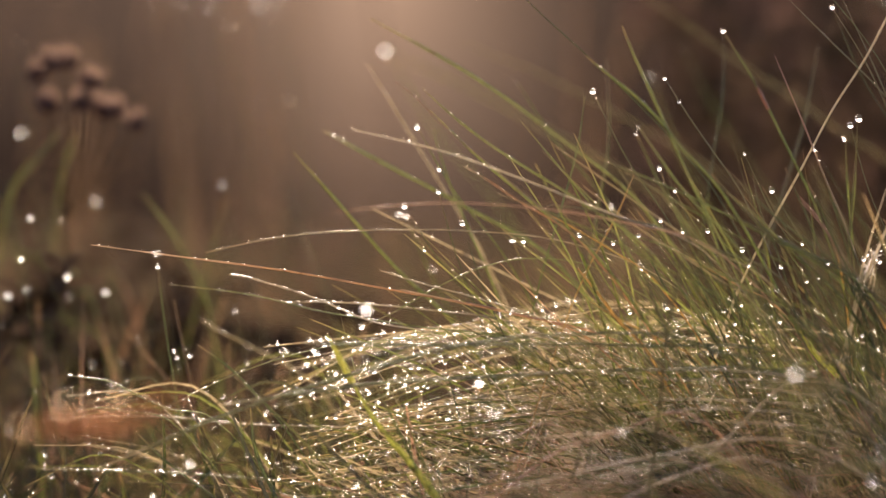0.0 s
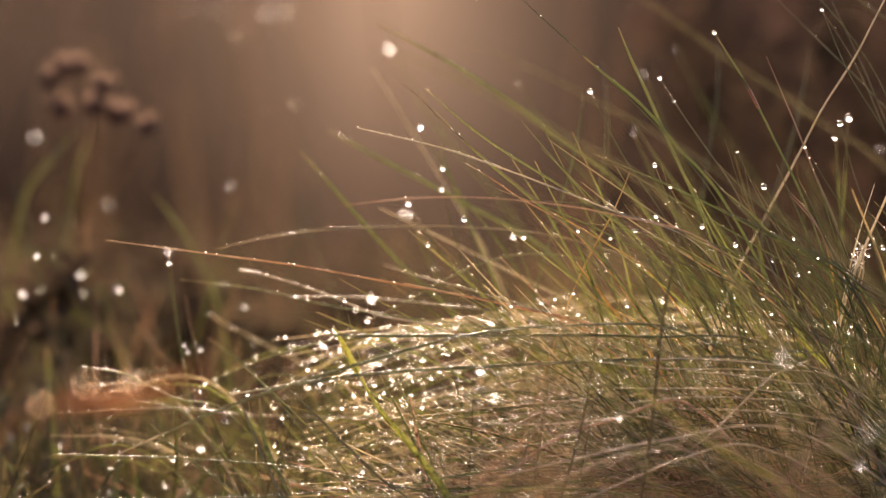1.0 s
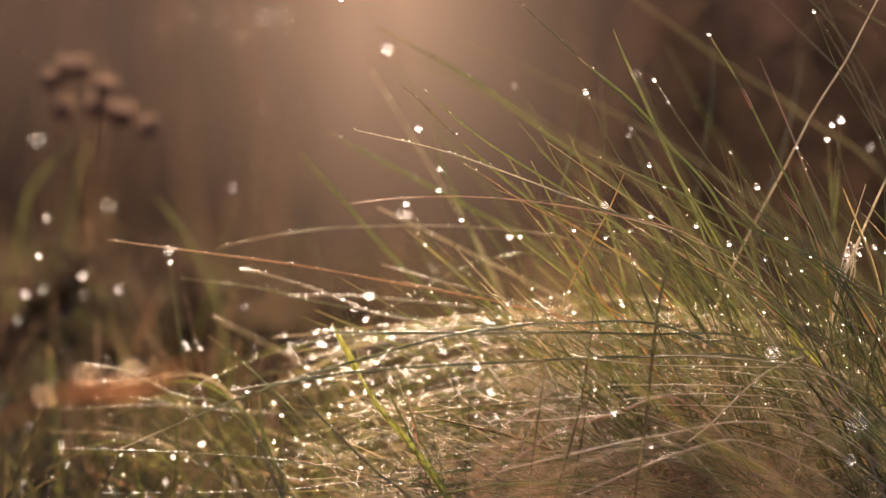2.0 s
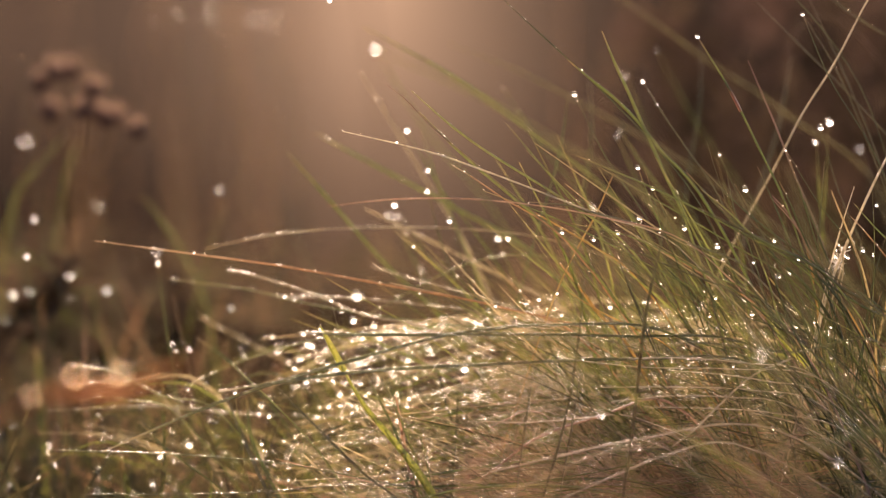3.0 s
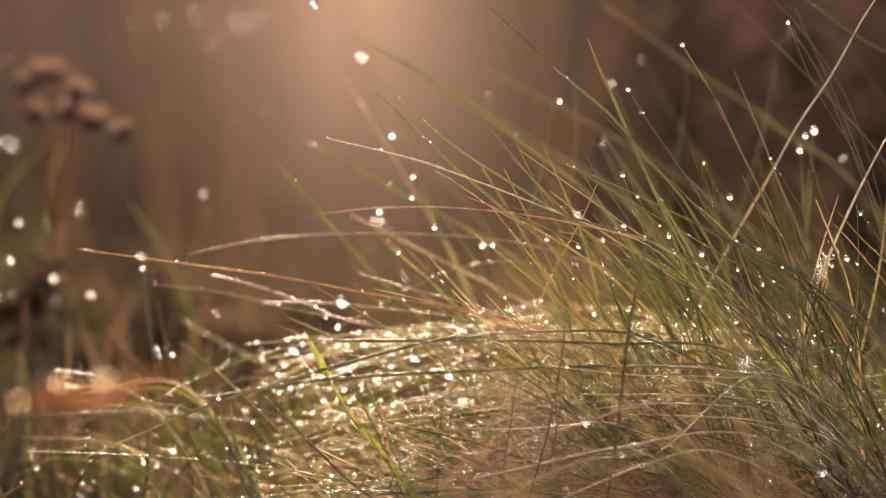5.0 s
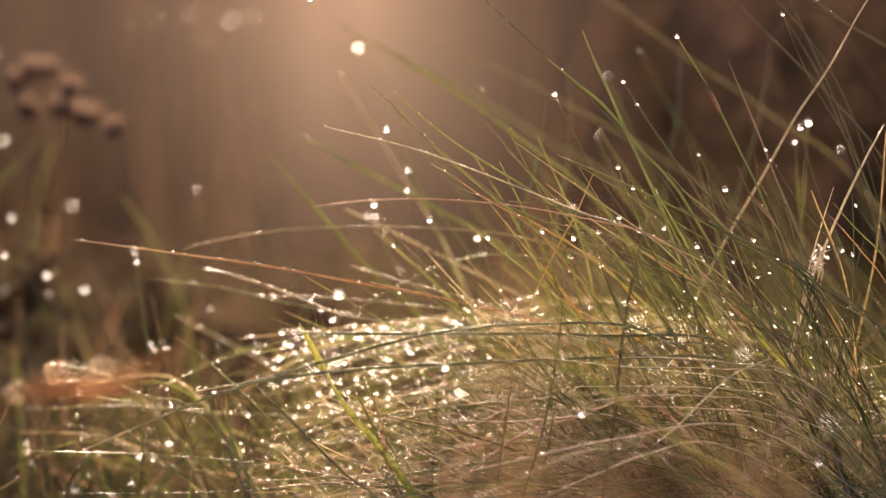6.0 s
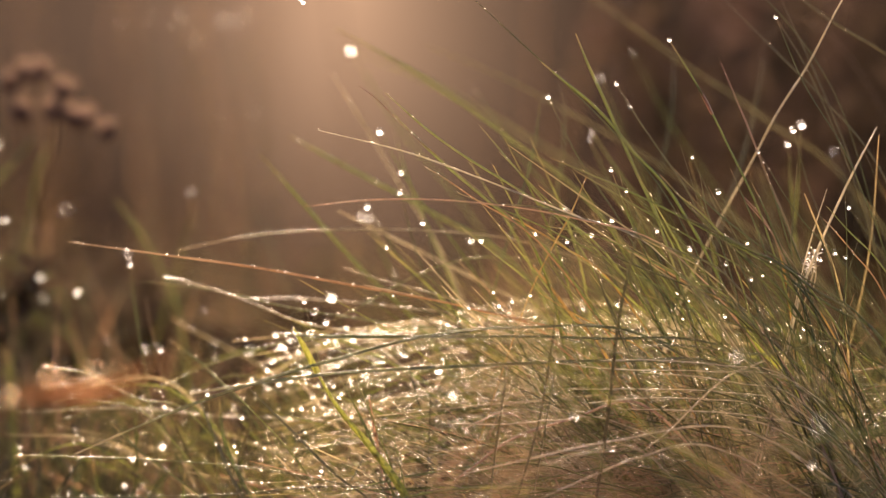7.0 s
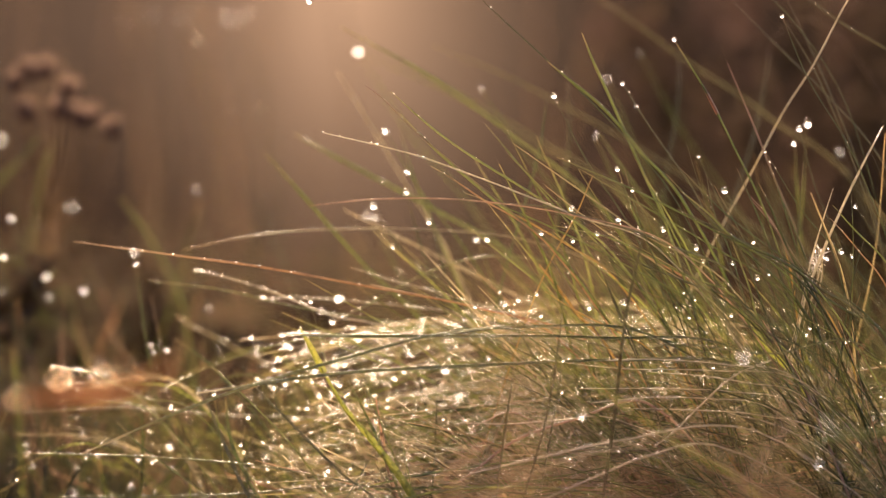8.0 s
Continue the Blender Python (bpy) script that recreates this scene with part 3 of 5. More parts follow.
blade("twig", 1.5, [(0.0120, -0.0160, 0.0512), (0.0198, -0.0144, 0.0570), (0.0284, -0.0128, 0.0635), (0.0365, -0.0112, 0.0674), (0.0528, -0.0096, 0.0724), (0.0759, -0.0080, 0.0775)], beads=44, group="twig")
blade("glint", 1.5, [(0.0155, -0.0200, 0.0546), (0.0408, -0.0193, 0.0603), (0.0655, -0.0187, 0.0655), (0.1114, -0.0180, 0.0687)], beads=44, group="mat")
blade("glint", 1.5, [(0.0407, -0.0220, 0.0463), (0.0577, -0.0213, 0.0537), (0.0747, -0.0207, 0.0603), (0.0975, -0.0200, 0.0641)], beads=37, group="mat")
blade("glint", 1.4, [(0.0908, -0.0200, 0.0471), (0.0843, -0.0193, 0.0545), (0.0769, -0.0187, 0.0612), (0.0656, -0.0180, 0.0658)], beads=31, free=1, group="mat")
blade("glint", 1.4, [(0.1206, -0.0200, 0.0644), (0.1278, -0.0190, 0.0598), (0.1356, -0.0180, 0.0525)], beads=14, group="mat")
blade("glint", 1.4, [(0.0767, -0.0200, 0.0631), (0.0843, -0.0195, 0.0688), (0.0919, -0.0190, 0.0763), (0.1042, -0.0185, 0.0871), (0.1167, -0.0180, 0.0924)], beads=31, free=1, group="mat")
blade("green", 1.3, [(0.0608, -0.0050, 0.1071), (0.0802, -0.0033, 0.0994), (0.1054, -0.0017, 0.0916), (0.1346, 0.0000, 0.0799)], beads=8, group="mat")
blade("wet", .9, [(0.0186, 0.0000, 0.1031), (0.0456, 0.0000, 0.1002), (0.0805, 0.0000, 0.0915), (0.1095, 0.0000, 0.0876)], beads=20, group="mat")
blade("glint", 1.0, [(0.0413, -0.0100, 0.0920), (0.0681, -0.0093, 0.0891), (0.0988, -0.0087, 0.0884), (0.1296, -0.0080, 0.0842)], beads=16, group="mat")
blade("glint", 1.0, [(0.0527, -0.0100, 0.0824), (0.0795, -0.0093, 0.0824), (0.1046, -0.0087, 0.0813), (0.1276, -0.0080, 0.0766)], beads=18, group="mat")
blade("glint", 1.0, [(0.0680, -0.0108, 0.0758), (0.0910, -0.0105, 0.0752), (0.1139, -0.0103, 0.0734), (0.1369, -0.0100, 0.0671)], beads=16, group="mat")
blade("wet", 1.2, [(0.0753, -0.0150, 0.0969), (0.0887, -0.0133, 0.0974), (0.1175, -0.0117, 0.0943), (0.1483, -0.0100, 0.0973)], beads=10, group="mat")
blade("twig", 1.9, [(0.1165, 0.0020, 0.1054), (0.1205, 0.0028, 0.0991), (0.1245, 0.0035, 0.0933), (0.1275, 0.0042, 0.0890), (0.1325, 0.0050, 0.0796)], group="mat")
blade("rust", 1.1, [(0.1440, 0.0100, 0.1048), (0.1479, 0.0100, 0.0950), (0.1518, 0.0100, 0.0832), (0.1558, 0.0100, 0.0695)], group="mat")
blade("green", 1.6, [(0.0998, -0.1400, 0.0719), (0.1137, -0.1333, 0.0738), (0.1280, -0.1267, 0.0757), (0.1491, -0.1200, 0.0736)], group="near")
blade("green", 2.8, [(-0.2129, 0.3600, 0.1659), (-0.2085, 0.3533, 0.1439), (-0.2025, 0.3467, 0.1221), (-0.1994, 0.3400, 0.0871)], group="left")
blade("olive", 2.6, [(-0.1808, 0.2900, 0.1256), (-0.1690, 0.2800, 0.1200), (-0.1573, 0.2700, 0.1048), (-0.1496, 0.2600, 0.0774)], group="left")
blade("olive", 2.0, [(-0.1297, 0.2200, 0.1521), (-0.1212, 0.2200, 0.1412), (-0.1127, 0.2200, 0.1278), (-0.1030, 0.2200, 0.1060)], group="left")
blade("green", 2.0, [(-0.2170, 0.3400, 0.1262), (-0.2008, 0.3400, 0.1262), (-0.1900, 0.3400, 0.1222), (-0.1819, 0.3400, 0.0979)], group="left")
blade("dark", 2.2, [(-0.1923, 0.3900, 0.1471), (-0.1930, 0.3800, 0.1275), (-0.1948, 0.3700, 0.1081), (-0.1918, 0.3600, 0.0754)], group="left")
blade("rust", 2.4, [(-0.1563, 0.3400, 0.1168), (-0.1514, 0.3333, 0.1088), (-0.1452, 0.3267, 0.0956), (-0.1391, 0.3200, 0.0666)], group="left")
blade("olive", 1.6, [(-0.0735, 0.2900, 0.1613), (-0.0686, 0.2733, 0.1405), (-0.0613, 0.2567, 0.1227), (-0.0505, 0.2400, 0.0956)], group="left")
blade("straw", 1.6, [(-0.0976, 0.1400, 0.1028), (-0.0909, 0.1400, 0.0987), (-0.0774, 0.1400, 0.0920), (-0.0504, 0.1400, 0.0740)], beads=8, group="left")
blade("dark", 1.6, [(-0.1569, 0.2400, 0.1006), (-0.1667, 0.2400, 0.0857), (-0.1742, 0.2400, 0.0659), (-0.1791, 0.2400, 0.0412)], group="left")
blade("dark", 1.6, [(-0.1733, 0.1900, 0.0594), (-0.1592, 0.1900, 0.0476), (-0.1379, 0.1900, 0.0334), (-0.1143, 0.1900, 0.0145)], group="left")
blade("olive", 2.2, [(-0.1940, 0.2400, 0.0548), (-0.1791, 0.2400, 0.0437), (-0.1618, 0.2400, 0.0239), (-0.1494, 0.2400, 0.0041)], group="left")
blade("moss", .6, [(-0.0411, 0.0400, 0.2187), (-0.0291, 0.0400, 0.2264), (-0.0008, 0.0400, 0.2415), (0.0437, 0.0400, 0.2496), (0.1044, 0.0400, 0.2355), (0.1449, 0.0400, 0.1950), (0.1652, 0.0400, 0.1383)], group="fan")
blade("twig", 1.6, [(0.0120, -0.2400, 0.0820), (0.0085, -0.2400, 0.0758), (0.0057, -0.2400, 0.0674), (0.0036, -0.2400, 0.0576)], group="near")
blade("pale", .9, [(0.1366, 0.0150, 0.1318), (0.1385, 0.0150, 0.1282), (0.1393, 0.0150, 0.1223), (0.1370, 0.0150, 0.1105)], group="fan")
blade("pale", .9, [(0.1427, 0.0200, 0.1332), (0.1409, 0.0200, 0.1292), (0.1393, 0.0200, 0.1223), (0.1358, 0.0200, 0.1104)], group="fan")
blade("khaki", .8, [(0.0023, -0.1144, 0.1900), (0.0246, -0.1119, 0.1812), (0.0438, -0.1094, 0.1714), (0.0632, -0.1069, 0.1608), (0.0843, -0.1044, 0.1474), (0.1055, -0.1020, 0.1321), (0.1285, -0.0996, 0.1134)], group="near")
blade("khaki", .9, [(0.0464, -0.1190, 0.2072), (0.0639, -0.1170, 0.1955), (0.0783, -0.1151, 0.1852), (0.0944, -0.1131, 0.1751), (0.1066, -0.1111, 0.1664), (0.1252, -0.1092, 0.1537)], group="near")
blade("green", .9, [(0.0375, -0.1149, 0.1305), (0.0627, -0.1111, 0.1214), (0.0839, -0.1073, 0.1146), (0.1020, -0.1035, 0.1083), (0.1285, -0.0998, 0.0956)], group="near")
blade("khaki", .9, [(-0.0027, -0.1154, 0.1022), (0.0117, -0.1123, 0.1031), (0.0309, -0.1092, 0.1026), (0.0551, -0.1061, 0.1000), (0.0957, -0.1030, 0.0934), (0.1284, -0.0999, 0.0863)], beads=8, fold=1, group="near")
blade("lime", 1.0, [(0.0333, -0.1202, 0.0997), (0.0510, -0.1177, 0.0894), (0.0702, -0.1153, 0.0752), (0.0832, -0.1128, 0.0670), (0.0978, -0.1103, 0.0579)], group="near")
blade("dark", .7, [(0.0370, -0.1150, 0.1189), (0.0450, -0.1138, 0.1085), (0.0530, -0.1126, 0.0989), (0.0690, -0.1115, 0.0773), (0.0835, -0.1104, 0.0603)], group="near")
blade("twig", .7, [(0.1209, -0.1198, 0.0929), (0.1170, -0.1199, 0.0889), (0.1091, -0.1200, 0.0795), (0.1012, -0.1202, 0.0701), (0.0949, -0.1203, 0.0614)], fold=0, group="near")
blade("khaki", .8, [(-0.0011, -0.1105, 0.0851), (0.0101, -0.1084, 0.0886), (0.0310, -0.1063, 0.0893), (0.0633, -0.1042, 0.0906), (0.0796, -0.1021, 0.0908), (0.1042, -0.0999, 0.0911)], beads=26, group="near")
blade("straw", .8, [(0.0300, -0.1106, 0.0608), (0.0436, -0.1105, 0.0668), (0.0595, -0.1104, 0.0716), (0.0787, -0.1102, 0.0747)], beads=6, group="near")
blade("khaki", .8, [(0.0435, -0.1105, 0.0649), (0.0707, -0.1104, 0.0674), (0.0947, -0.1102, 0.0686), (0.1202, -0.1101, 0.0682)], beads=10, group="near")
blade("straw", .8, [(0.0316, -0.1105, 0.0769), (0.0468, -0.1103, 0.0812), (0.0612, -0.1102, 0.0840), (0.0819, -0.1101, 0.0875)], beads=5, group="near")
blade("green", .9, [(0.0453, -0.1203, 0.0811), (0.0621, -0.1170, 0.0706), (0.0767, -0.1137, 0.0615), (0.0882, -0.1104, 0.0539)], group="near")
blade("dry", .5, [(0.1054, -0.1191, 0.1723), (0.1023, -0.1190, 0.1803), (0.1015, -0.1189, 0.1866), (0.1039, -0.1189, 0.1924), (0.1110, -0.1188, 0.1976), (0.1188, -0.1188, 0.1955), (0.1314, -0.1188, 0.1810)], group="near")
blade("dark", 1.0, [(0.0783, -0.1145, 0.1481), (0.0943, -0.1134, 0.1275), (0.1103, -0.1123, 0.1051), (0.1217, -0.1111, 0.0883), (0.1330, -0.1100, 0.0698)], group="near")
blade("dry", .7, [(0.1012, -0.1095, 0.1322), (0.1021, -0.1097, 0.1178), (0.1035, -0.1098, 0.1034), (0.1059, -0.1100, 0.0810)], fold=0, group="near")
blade("rust", .9, [(0.0052, -0.1108, 0.0618), (0.0116, -0.1107, 0.0669), (0.0196, -0.1106, 0.0730)], beads=4, free=1, group="near")
blade("moss", .9, [(0.0888, 0.0060, 0.1575), (0.1044, 0.0060, 0.1419), (0.1317, 0.0060, 0.1214), (0.1550, 0.0060, 0.1049)], group="fan")
blade("olive", .9, [(0.0715, 0.0080, 0.1321), (0.1007, 0.0080, 0.1146), (0.1203, 0.0080, 0.0990), (0.1398, 0.0080, 0.0814)], group="fan")
blade("olive", .8, [(0.0440, 0.0050, 0.1380), (0.0654, 0.0050, 0.1331), (0.0907, 0.0050, 0.1205), (0.1082, 0.0050, 0.1127)], group="fan")
blade("moss", .8, [(0.0654, 0.0060, 0.1331), (0.0810, 0.0060, 0.1185), (0.0986, 0.0060, 0.0990), (0.1083, 0.0060, 0.0835)], group="fan")
blade("dark", .9, [(0.0592, 0.0000, 0.1283), (0.0634, 0.0000, 0.1167), (0.0708, 0.0000, 0.1002), (0.0785, 0.0000, 0.0799)], group="fan")
blade("moss", .8, [(0.0771, 0.0060, 0.1146), (0.1005, 0.0060, 0.1068), (0.1258, 0.0060, 0.0981), (0.1472, 0.0060, 0.0854)], beads=6, group="fan")
blade("moss", .9, [(0.0990, 0.0100, 0.1185), (0.1166, 0.0100, 0.1067), (0.1362, 0.0100, 0.0911), (0.1518, 0.0100, 0.0735)], group="fan")
blade("moss", .8, [(0.1166, 0.0100, 0.1243), (0.1244, 0.0100, 0.1106), (0.1342, 0.0100, 0.0950), (0.1401, 0.0100, 0.0793)], group="fan")
blade("rust", 1.2, [(-0.0187, 0.0250, 0.1173), (-0.0008, 0.0250, 0.1133), (0.0201, 0.0250, 0.1087), (0.0450, 0.0250, 0.1003)], group="fan")
blade("olive", 1.2, [(-0.0085, 0.1100, 0.1749), (-0.0030, 0.1067, 0.1563), (0.0045, 0.1033, 0.1378), (0.0143, 0.1000, 0.1151)], group="fan")
blade("pale", 1.1, [(-0.0299, 0.0950, 0.1446), (-0.0051, 0.0933, 0.1324), (0.0248, 0.0917, 0.1174), (0.0504, 0.0900, 0.1024)], group="fan")
blade("pale", 1.2, [(-0.0335, 0.1400, 0.1999), (-0.0188, 0.1333, 0.1760), (-0.0053, 0.1267, 0.1535), (0.0101, 0.1200, 0.1280)], group="fan")
blade("purple", .8, [(-0.0198, 0.0100, 0.1862), (-0.0135, 0.0100, 0.1815), (-0.0047, 0.0100, 0.1723), (0.0149, 0.0100, 0.1556), (0.0384, 0.0100, 0.1341)], group="fan")
blade("olive", .9, [(0.0222, 0.0300, 0.1738), (0.0352, 0.0283, 0.1582), (0.0461, 0.0267, 0.1452), (0.0589, 0.0250, 0.1282)], group="fan")
blade("rust", .9, [(0.0027, 0.0100, 0.1584), (0.0100, 0.0100, 0.1541), (0.0198, 0.0100, 0.1474), (0.0423, 0.0100, 0.1322)], group="fan")
blade("moss", .8, [(0.1010, 0.0100, 0.1517), (0.1107, 0.0100, 0.1341), (0.1205, 0.0100, 0.1145), (0.1284, 0.0100, 0.0950)], group="fan")
blade("dark", .8, [(0.0809, 0.0050, 0.1302), (0.0984, 0.0050, 0.1146), (0.1140, 0.0050, 0.1010), (0.1276, 0.0050, 0.0854)], group="fan")
blade("green", .8, [(0.0535, 0.0020, 0.1573), (0.0768, 0.0020, 0.1438), (0.1000, 0.0020, 0.1302), (0.1233, 0.0020, 0.1147)], group="fan")
blade("straw", .8, [(0.0423, 0.0100, 0.1517), (0.0599, 0.0100, 0.1380), (0.0814, 0.0100, 0.1243), (0.1049, 0.0100, 0.1067)], group="fan")
blade("olive", .8, [(0.0287, 0.0150, 0.1637), (0.0464, 0.0150, 0.1459), (0.0642, 0.0150, 0.1282), (0.0819, 0.0150, 0.1085)], group="fan")
blade("moss", .7, [(0.0693, 0.0050, 0.1574), (0.0751, 0.0050, 0.1380), (0.0829, 0.0050, 0.1185), (0.0907, 0.0050, 0.0991)], group="fan")
blade("moss", .8, [(0.1303, 0.0100, 0.1302), (0.1362, 0.0100, 0.1145), (0.1401, 0.0100, 0.0989), (0.1421, 0.0100, 0.0832)], group="fan")
blade("moss", .9, [(0.1518, 0.0100, 0.1145), (0.1479, 0.0100, 0.1028), (0.1440, 0.0100, 0.0911), (0.1421, 0.0100, 0.0754)], group="fan")
blade("moss", .9, [(0.1534, 0.0100, 0.1341), (0.1489, 0.0100, 0.1185), (0.1460, 0.0100, 0.1008), (0.1440, 0.0100, 0.0832)], group="fan")
blade("deep", 2.4, [(-0.1950, 0.2900, 0.0992), (-0.1847, 0.2900, 0.0889), (-0.1769, 0.2900, 0.0759), (-0.1717, 0.2900, 0.0527)], group="left")
blade("deep", 2.2, [(-0.1470, 0.2400, 0.1055), (-0.1569, 0.2400, 0.0931), (-0.1643, 0.2400, 0.0808), (-0.1667, 0.2400, 0.0610)], group="left")
blade("rust", 1.8, [(-0.1355, 0.2900, 0.1096), (-0.1407, 0.2900, 0.0966), (-0.1472, 0.2900, 0.0837), (-0.1510, 0.2900, 0.0630)], group="left")
blade("deep", 2.2, [(-0.1219, 0.2600, 0.1000), (-0.1320, 0.2600, 0.0899), (-0.1383, 0.2600, 0.0748), (-0.1396, 0.2600, 0.0547)], group="left")
blade("olive", 1.6, [(-0.1824, 0.2600, 0.1151), (-0.1748, 0.2600, 0.1051), (-0.1647, 0.2600, 0.0975), (-0.1521, 0.2600, 0.0899)], group="left")
blade("deep", 2.6, [(-0.1683, 0.3200, 0.1303), (-0.1629, 0.3200, 0.1143), (-0.1550, 0.3200, 0.0984), (-0.1523, 0.3200, 0.0745)], group="left")
blade("dark", 1.8, [(-0.1915, 0.2400, 0.0808), (-0.1791, 0.2400, 0.0758), (-0.1643, 0.2400, 0.0684), (-0.1470, 0.2400, 0.0560)], group="left")
blade("dark", .8, [(0.0706, 0.0320, 0.1890), (0.0758, 0.0315, 0.1805), (0.0800, 0.0310, 0.1739), (0.0869, 0.0305, 0.1638), (0.0973, 0.0300, 0.1482)], group="fan")
blade("green", 1.9, [(0.0429, 0.0080, 0.1946), (0.0510, 0.0080, 0.1878), (0.0597, 0.0080, 0.1808), (0.0675, 0.0080, 0.1728), (0.0744, 0.0080, 0.1642), (0.0890, 0.0080, 0.1478)], group="fan")
blade("straw", 1.1, [(0.0119, -0.0600, 0.0480), (0.0228, -0.0567, 0.0518), (0.0319, -0.0533, 0.0558), (0.0393, -0.0500, 0.0590), (0.0505, -0.0467, 0.0629), (0.0602, -0.0433, 0.0639), (0.0767, -0.0400, 0.0638)], beads=14, group="mat")
blade("twig", .9, [(0.0160, 0.0050, 0.0676), (0.0226, 0.0062, 0.0708), (0.0285, 0.0075, 0.0732), (0.0354, 0.0088, 0.0716), (0.0423, 0.0100, 0.0617)], beads=14, group="mat")
blade("olive", 1.2, [(-0.1332, 0.0400, 0.0875), (-0.1263, 0.0400, 0.0867), (-0.1182, 0.0400, 0.0853), (-0.1071, 0.0400, 0.0796), (-0.0980, 0.0400, 0.0760), (-0.0838, 0.0400, 0.0731)], beads=24, group="mat")
blade("olive", 1.0, [(-0.1304, 0.0400, 0.0751), (-0.1223, 0.0400, 0.0766), (-0.1121, 0.0400, 0.0751), (-0.0980, 0.0400, 0.0719)], beads=14, group="mat")
blade("olive", 1.5, [(0.1395, 0.0800, 0.1700), (0.1402, 0.0800, 0.1535), (0.1419, 0.0800, 0.1344), (0.1429, 0.0800, 0.1133)], group="fan")
blade("olive", 1.3, [(0.1438, 0.0800, 0.1759), (0.1429, 0.0800, 0.1535), (0.1412, 0.0800, 0.1323), (0.1408, 0.0800, 0.1133)], group="fan")
blade("glint", 1.0, [(0.0623, -0.0100, 0.0920), (0.0795, -0.0093, 0.0923), (0.1046, -0.0087, 0.0903), (0.1257, -0.0080, 0.0865)], beads=16, group="mat")
blade("glint", .9, [(0.0575, -0.0108, 0.0777), (0.0757, -0.0105, 0.0794), (0.0967, -0.0103, 0.0790), (0.1178, -0.0100, 0.0757)], beads=14, group="mat")
blade("glint", .9, [(0.0758, -0.0092, 0.0881), (0.0949, -0.0088, 0.0866), (0.1103, -0.0084, 0.0842), (0.1276, -0.0080, 0.0804)], beads=12, group="mat")
blade("glint", .9, [(0.1041, -0.0120, 0.0739), (0.1176, -0.0113, 0.0707), (0.1292, -0.0107, 0.0653), (0.1407, -0.0100, 0.0575)], beads=12, group="mat")
blade("glint", .9, [(0.0126, -0.0100, 0.0709), (0.0279, -0.0100, 0.0705), (0.0471, -0.0100, 0.0719), (0.0643, -0.0100, 0.0724)], beads=14, group="mat")
blade("gold", .9, [(0.0421, 0.0070, 0.1150), (0.0538, 0.0070, 0.1078), (0.0669, 0.0070, 0.1013), (0.0792, 0.0070, 0.0941)], group="fan")
blade("gold", 1.0, [(0.0281, 0.0250, 0.1441), (0.0390, 0.0250, 0.1382), (0.0525, 0.0250, 0.1302), (0.0669, 0.0250, 0.1202)], group="fan")
blade("dark", 1.2, [(0.0294, 0.0060, 0.1454), (0.0421, 0.0060, 0.1442), (0.0547, 0.0060, 0.1409), (0.0713, 0.0060, 0.1364), (0.0869, 0.0060, 0.1302), (0.1063, 0.0060, 0.1214)], group="fan")
blade("rust", 1.3, [(0.0704, 0.0400, 0.1326), (0.0822, 0.0400, 0.1262), (0.0964, 0.0400, 0.1181), (0.1105, 0.0400, 0.1100)], group="fan")
blade("dark", 1.0, [(0.0535, 0.0020, 0.1345), (0.0632, 0.0020, 0.1298), (0.0748, 0.0020, 0.1244), (0.0923, 0.0020, 0.1176), (0.1078, 0.0020, 0.1108)], group="fan")
blade("olive", 1.1, [(0.0804, 0.0100, 0.1498), (0.0843, 0.0100, 0.1400), (0.0892, 0.0100, 0.1302), (0.0935, 0.0100, 0.1204), (0.1010, 0.0100, 0.1067)], group="fan")
blade("dark", .9, [(0.0617, 0.0000, 0.1205), (0.0660, 0.0000, 0.1099), (0.0698, 0.0000, 0.1002), (0.0766, 0.0000, 0.0838)], group="fan")
blade("rust", .9, [(0.0754, 0.0200, 0.1183), (0.0808, 0.0200, 0.1094), (0.0853, 0.0200, 0.1035), (0.0893, 0.0200, 0.0956)], group="fan")
blade("dark", 1.7, [(0.0874, 0.0020, 0.1434), (0.1000, 0.0020, 0.1370), (0.1117, 0.0020, 0.1312), (0.1252, 0.0020, 0.1244), (0.1369, 0.0020, 0.1157), (0.1504, 0.0020, 0.1069)], group="fan")
blade("olive", 1.2, [(0.0883, 0.0010, 0.1496), (0.0980, 0.0012, 0.1418), (0.1058, 0.0014, 0.1341), (0.1126, 0.0016, 0.1302), (0.1233, 0.0018, 0.1253), (0.1349, 0.0020, 0.1166)], group="fan")
blade("olive", 1.0, [(0.1067, 0.0060, 0.1321), (0.1093, 0.0060, 0.1253), (0.1126, 0.0060, 0.1162), (0.1151, 0.0060, 0.1068), (0.1200, 0.0060, 0.0971)], group="fan")
blade("moss", 1.2, [(0.1160, 0.0080, 0.1526), (0.1203, 0.0080, 0.1439), (0.1242, 0.0080, 0.1341), (0.1290, 0.0080, 0.1243), (0.1359, 0.0080, 0.1126)], group="fan")
blade("purple", .9, [(0.1133, 0.0100, 0.1472), (0.1205, 0.0100, 0.1390), (0.1254, 0.0100, 0.1322), (0.1293, 0.0100, 0.1263), (0.1352, 0.0100, 0.1175)], group="fan")
blade("gold", 1.2, [(0.1277, 0.0300, 0.1326), (0.1293, 0.0300, 0.1272), (0.1307, 0.0300, 0.1202), (0.1317, 0.0300, 0.1132), (0.1333, 0.0300, 0.1002)], group="fan")
blade("moss", 1.0, [(0.1236, 0.0150, 0.1509), (0.1281, 0.0150, 0.1400), (0.1320, 0.0150, 0.1302), (0.1360, 0.0150, 0.1194)], group="fan")
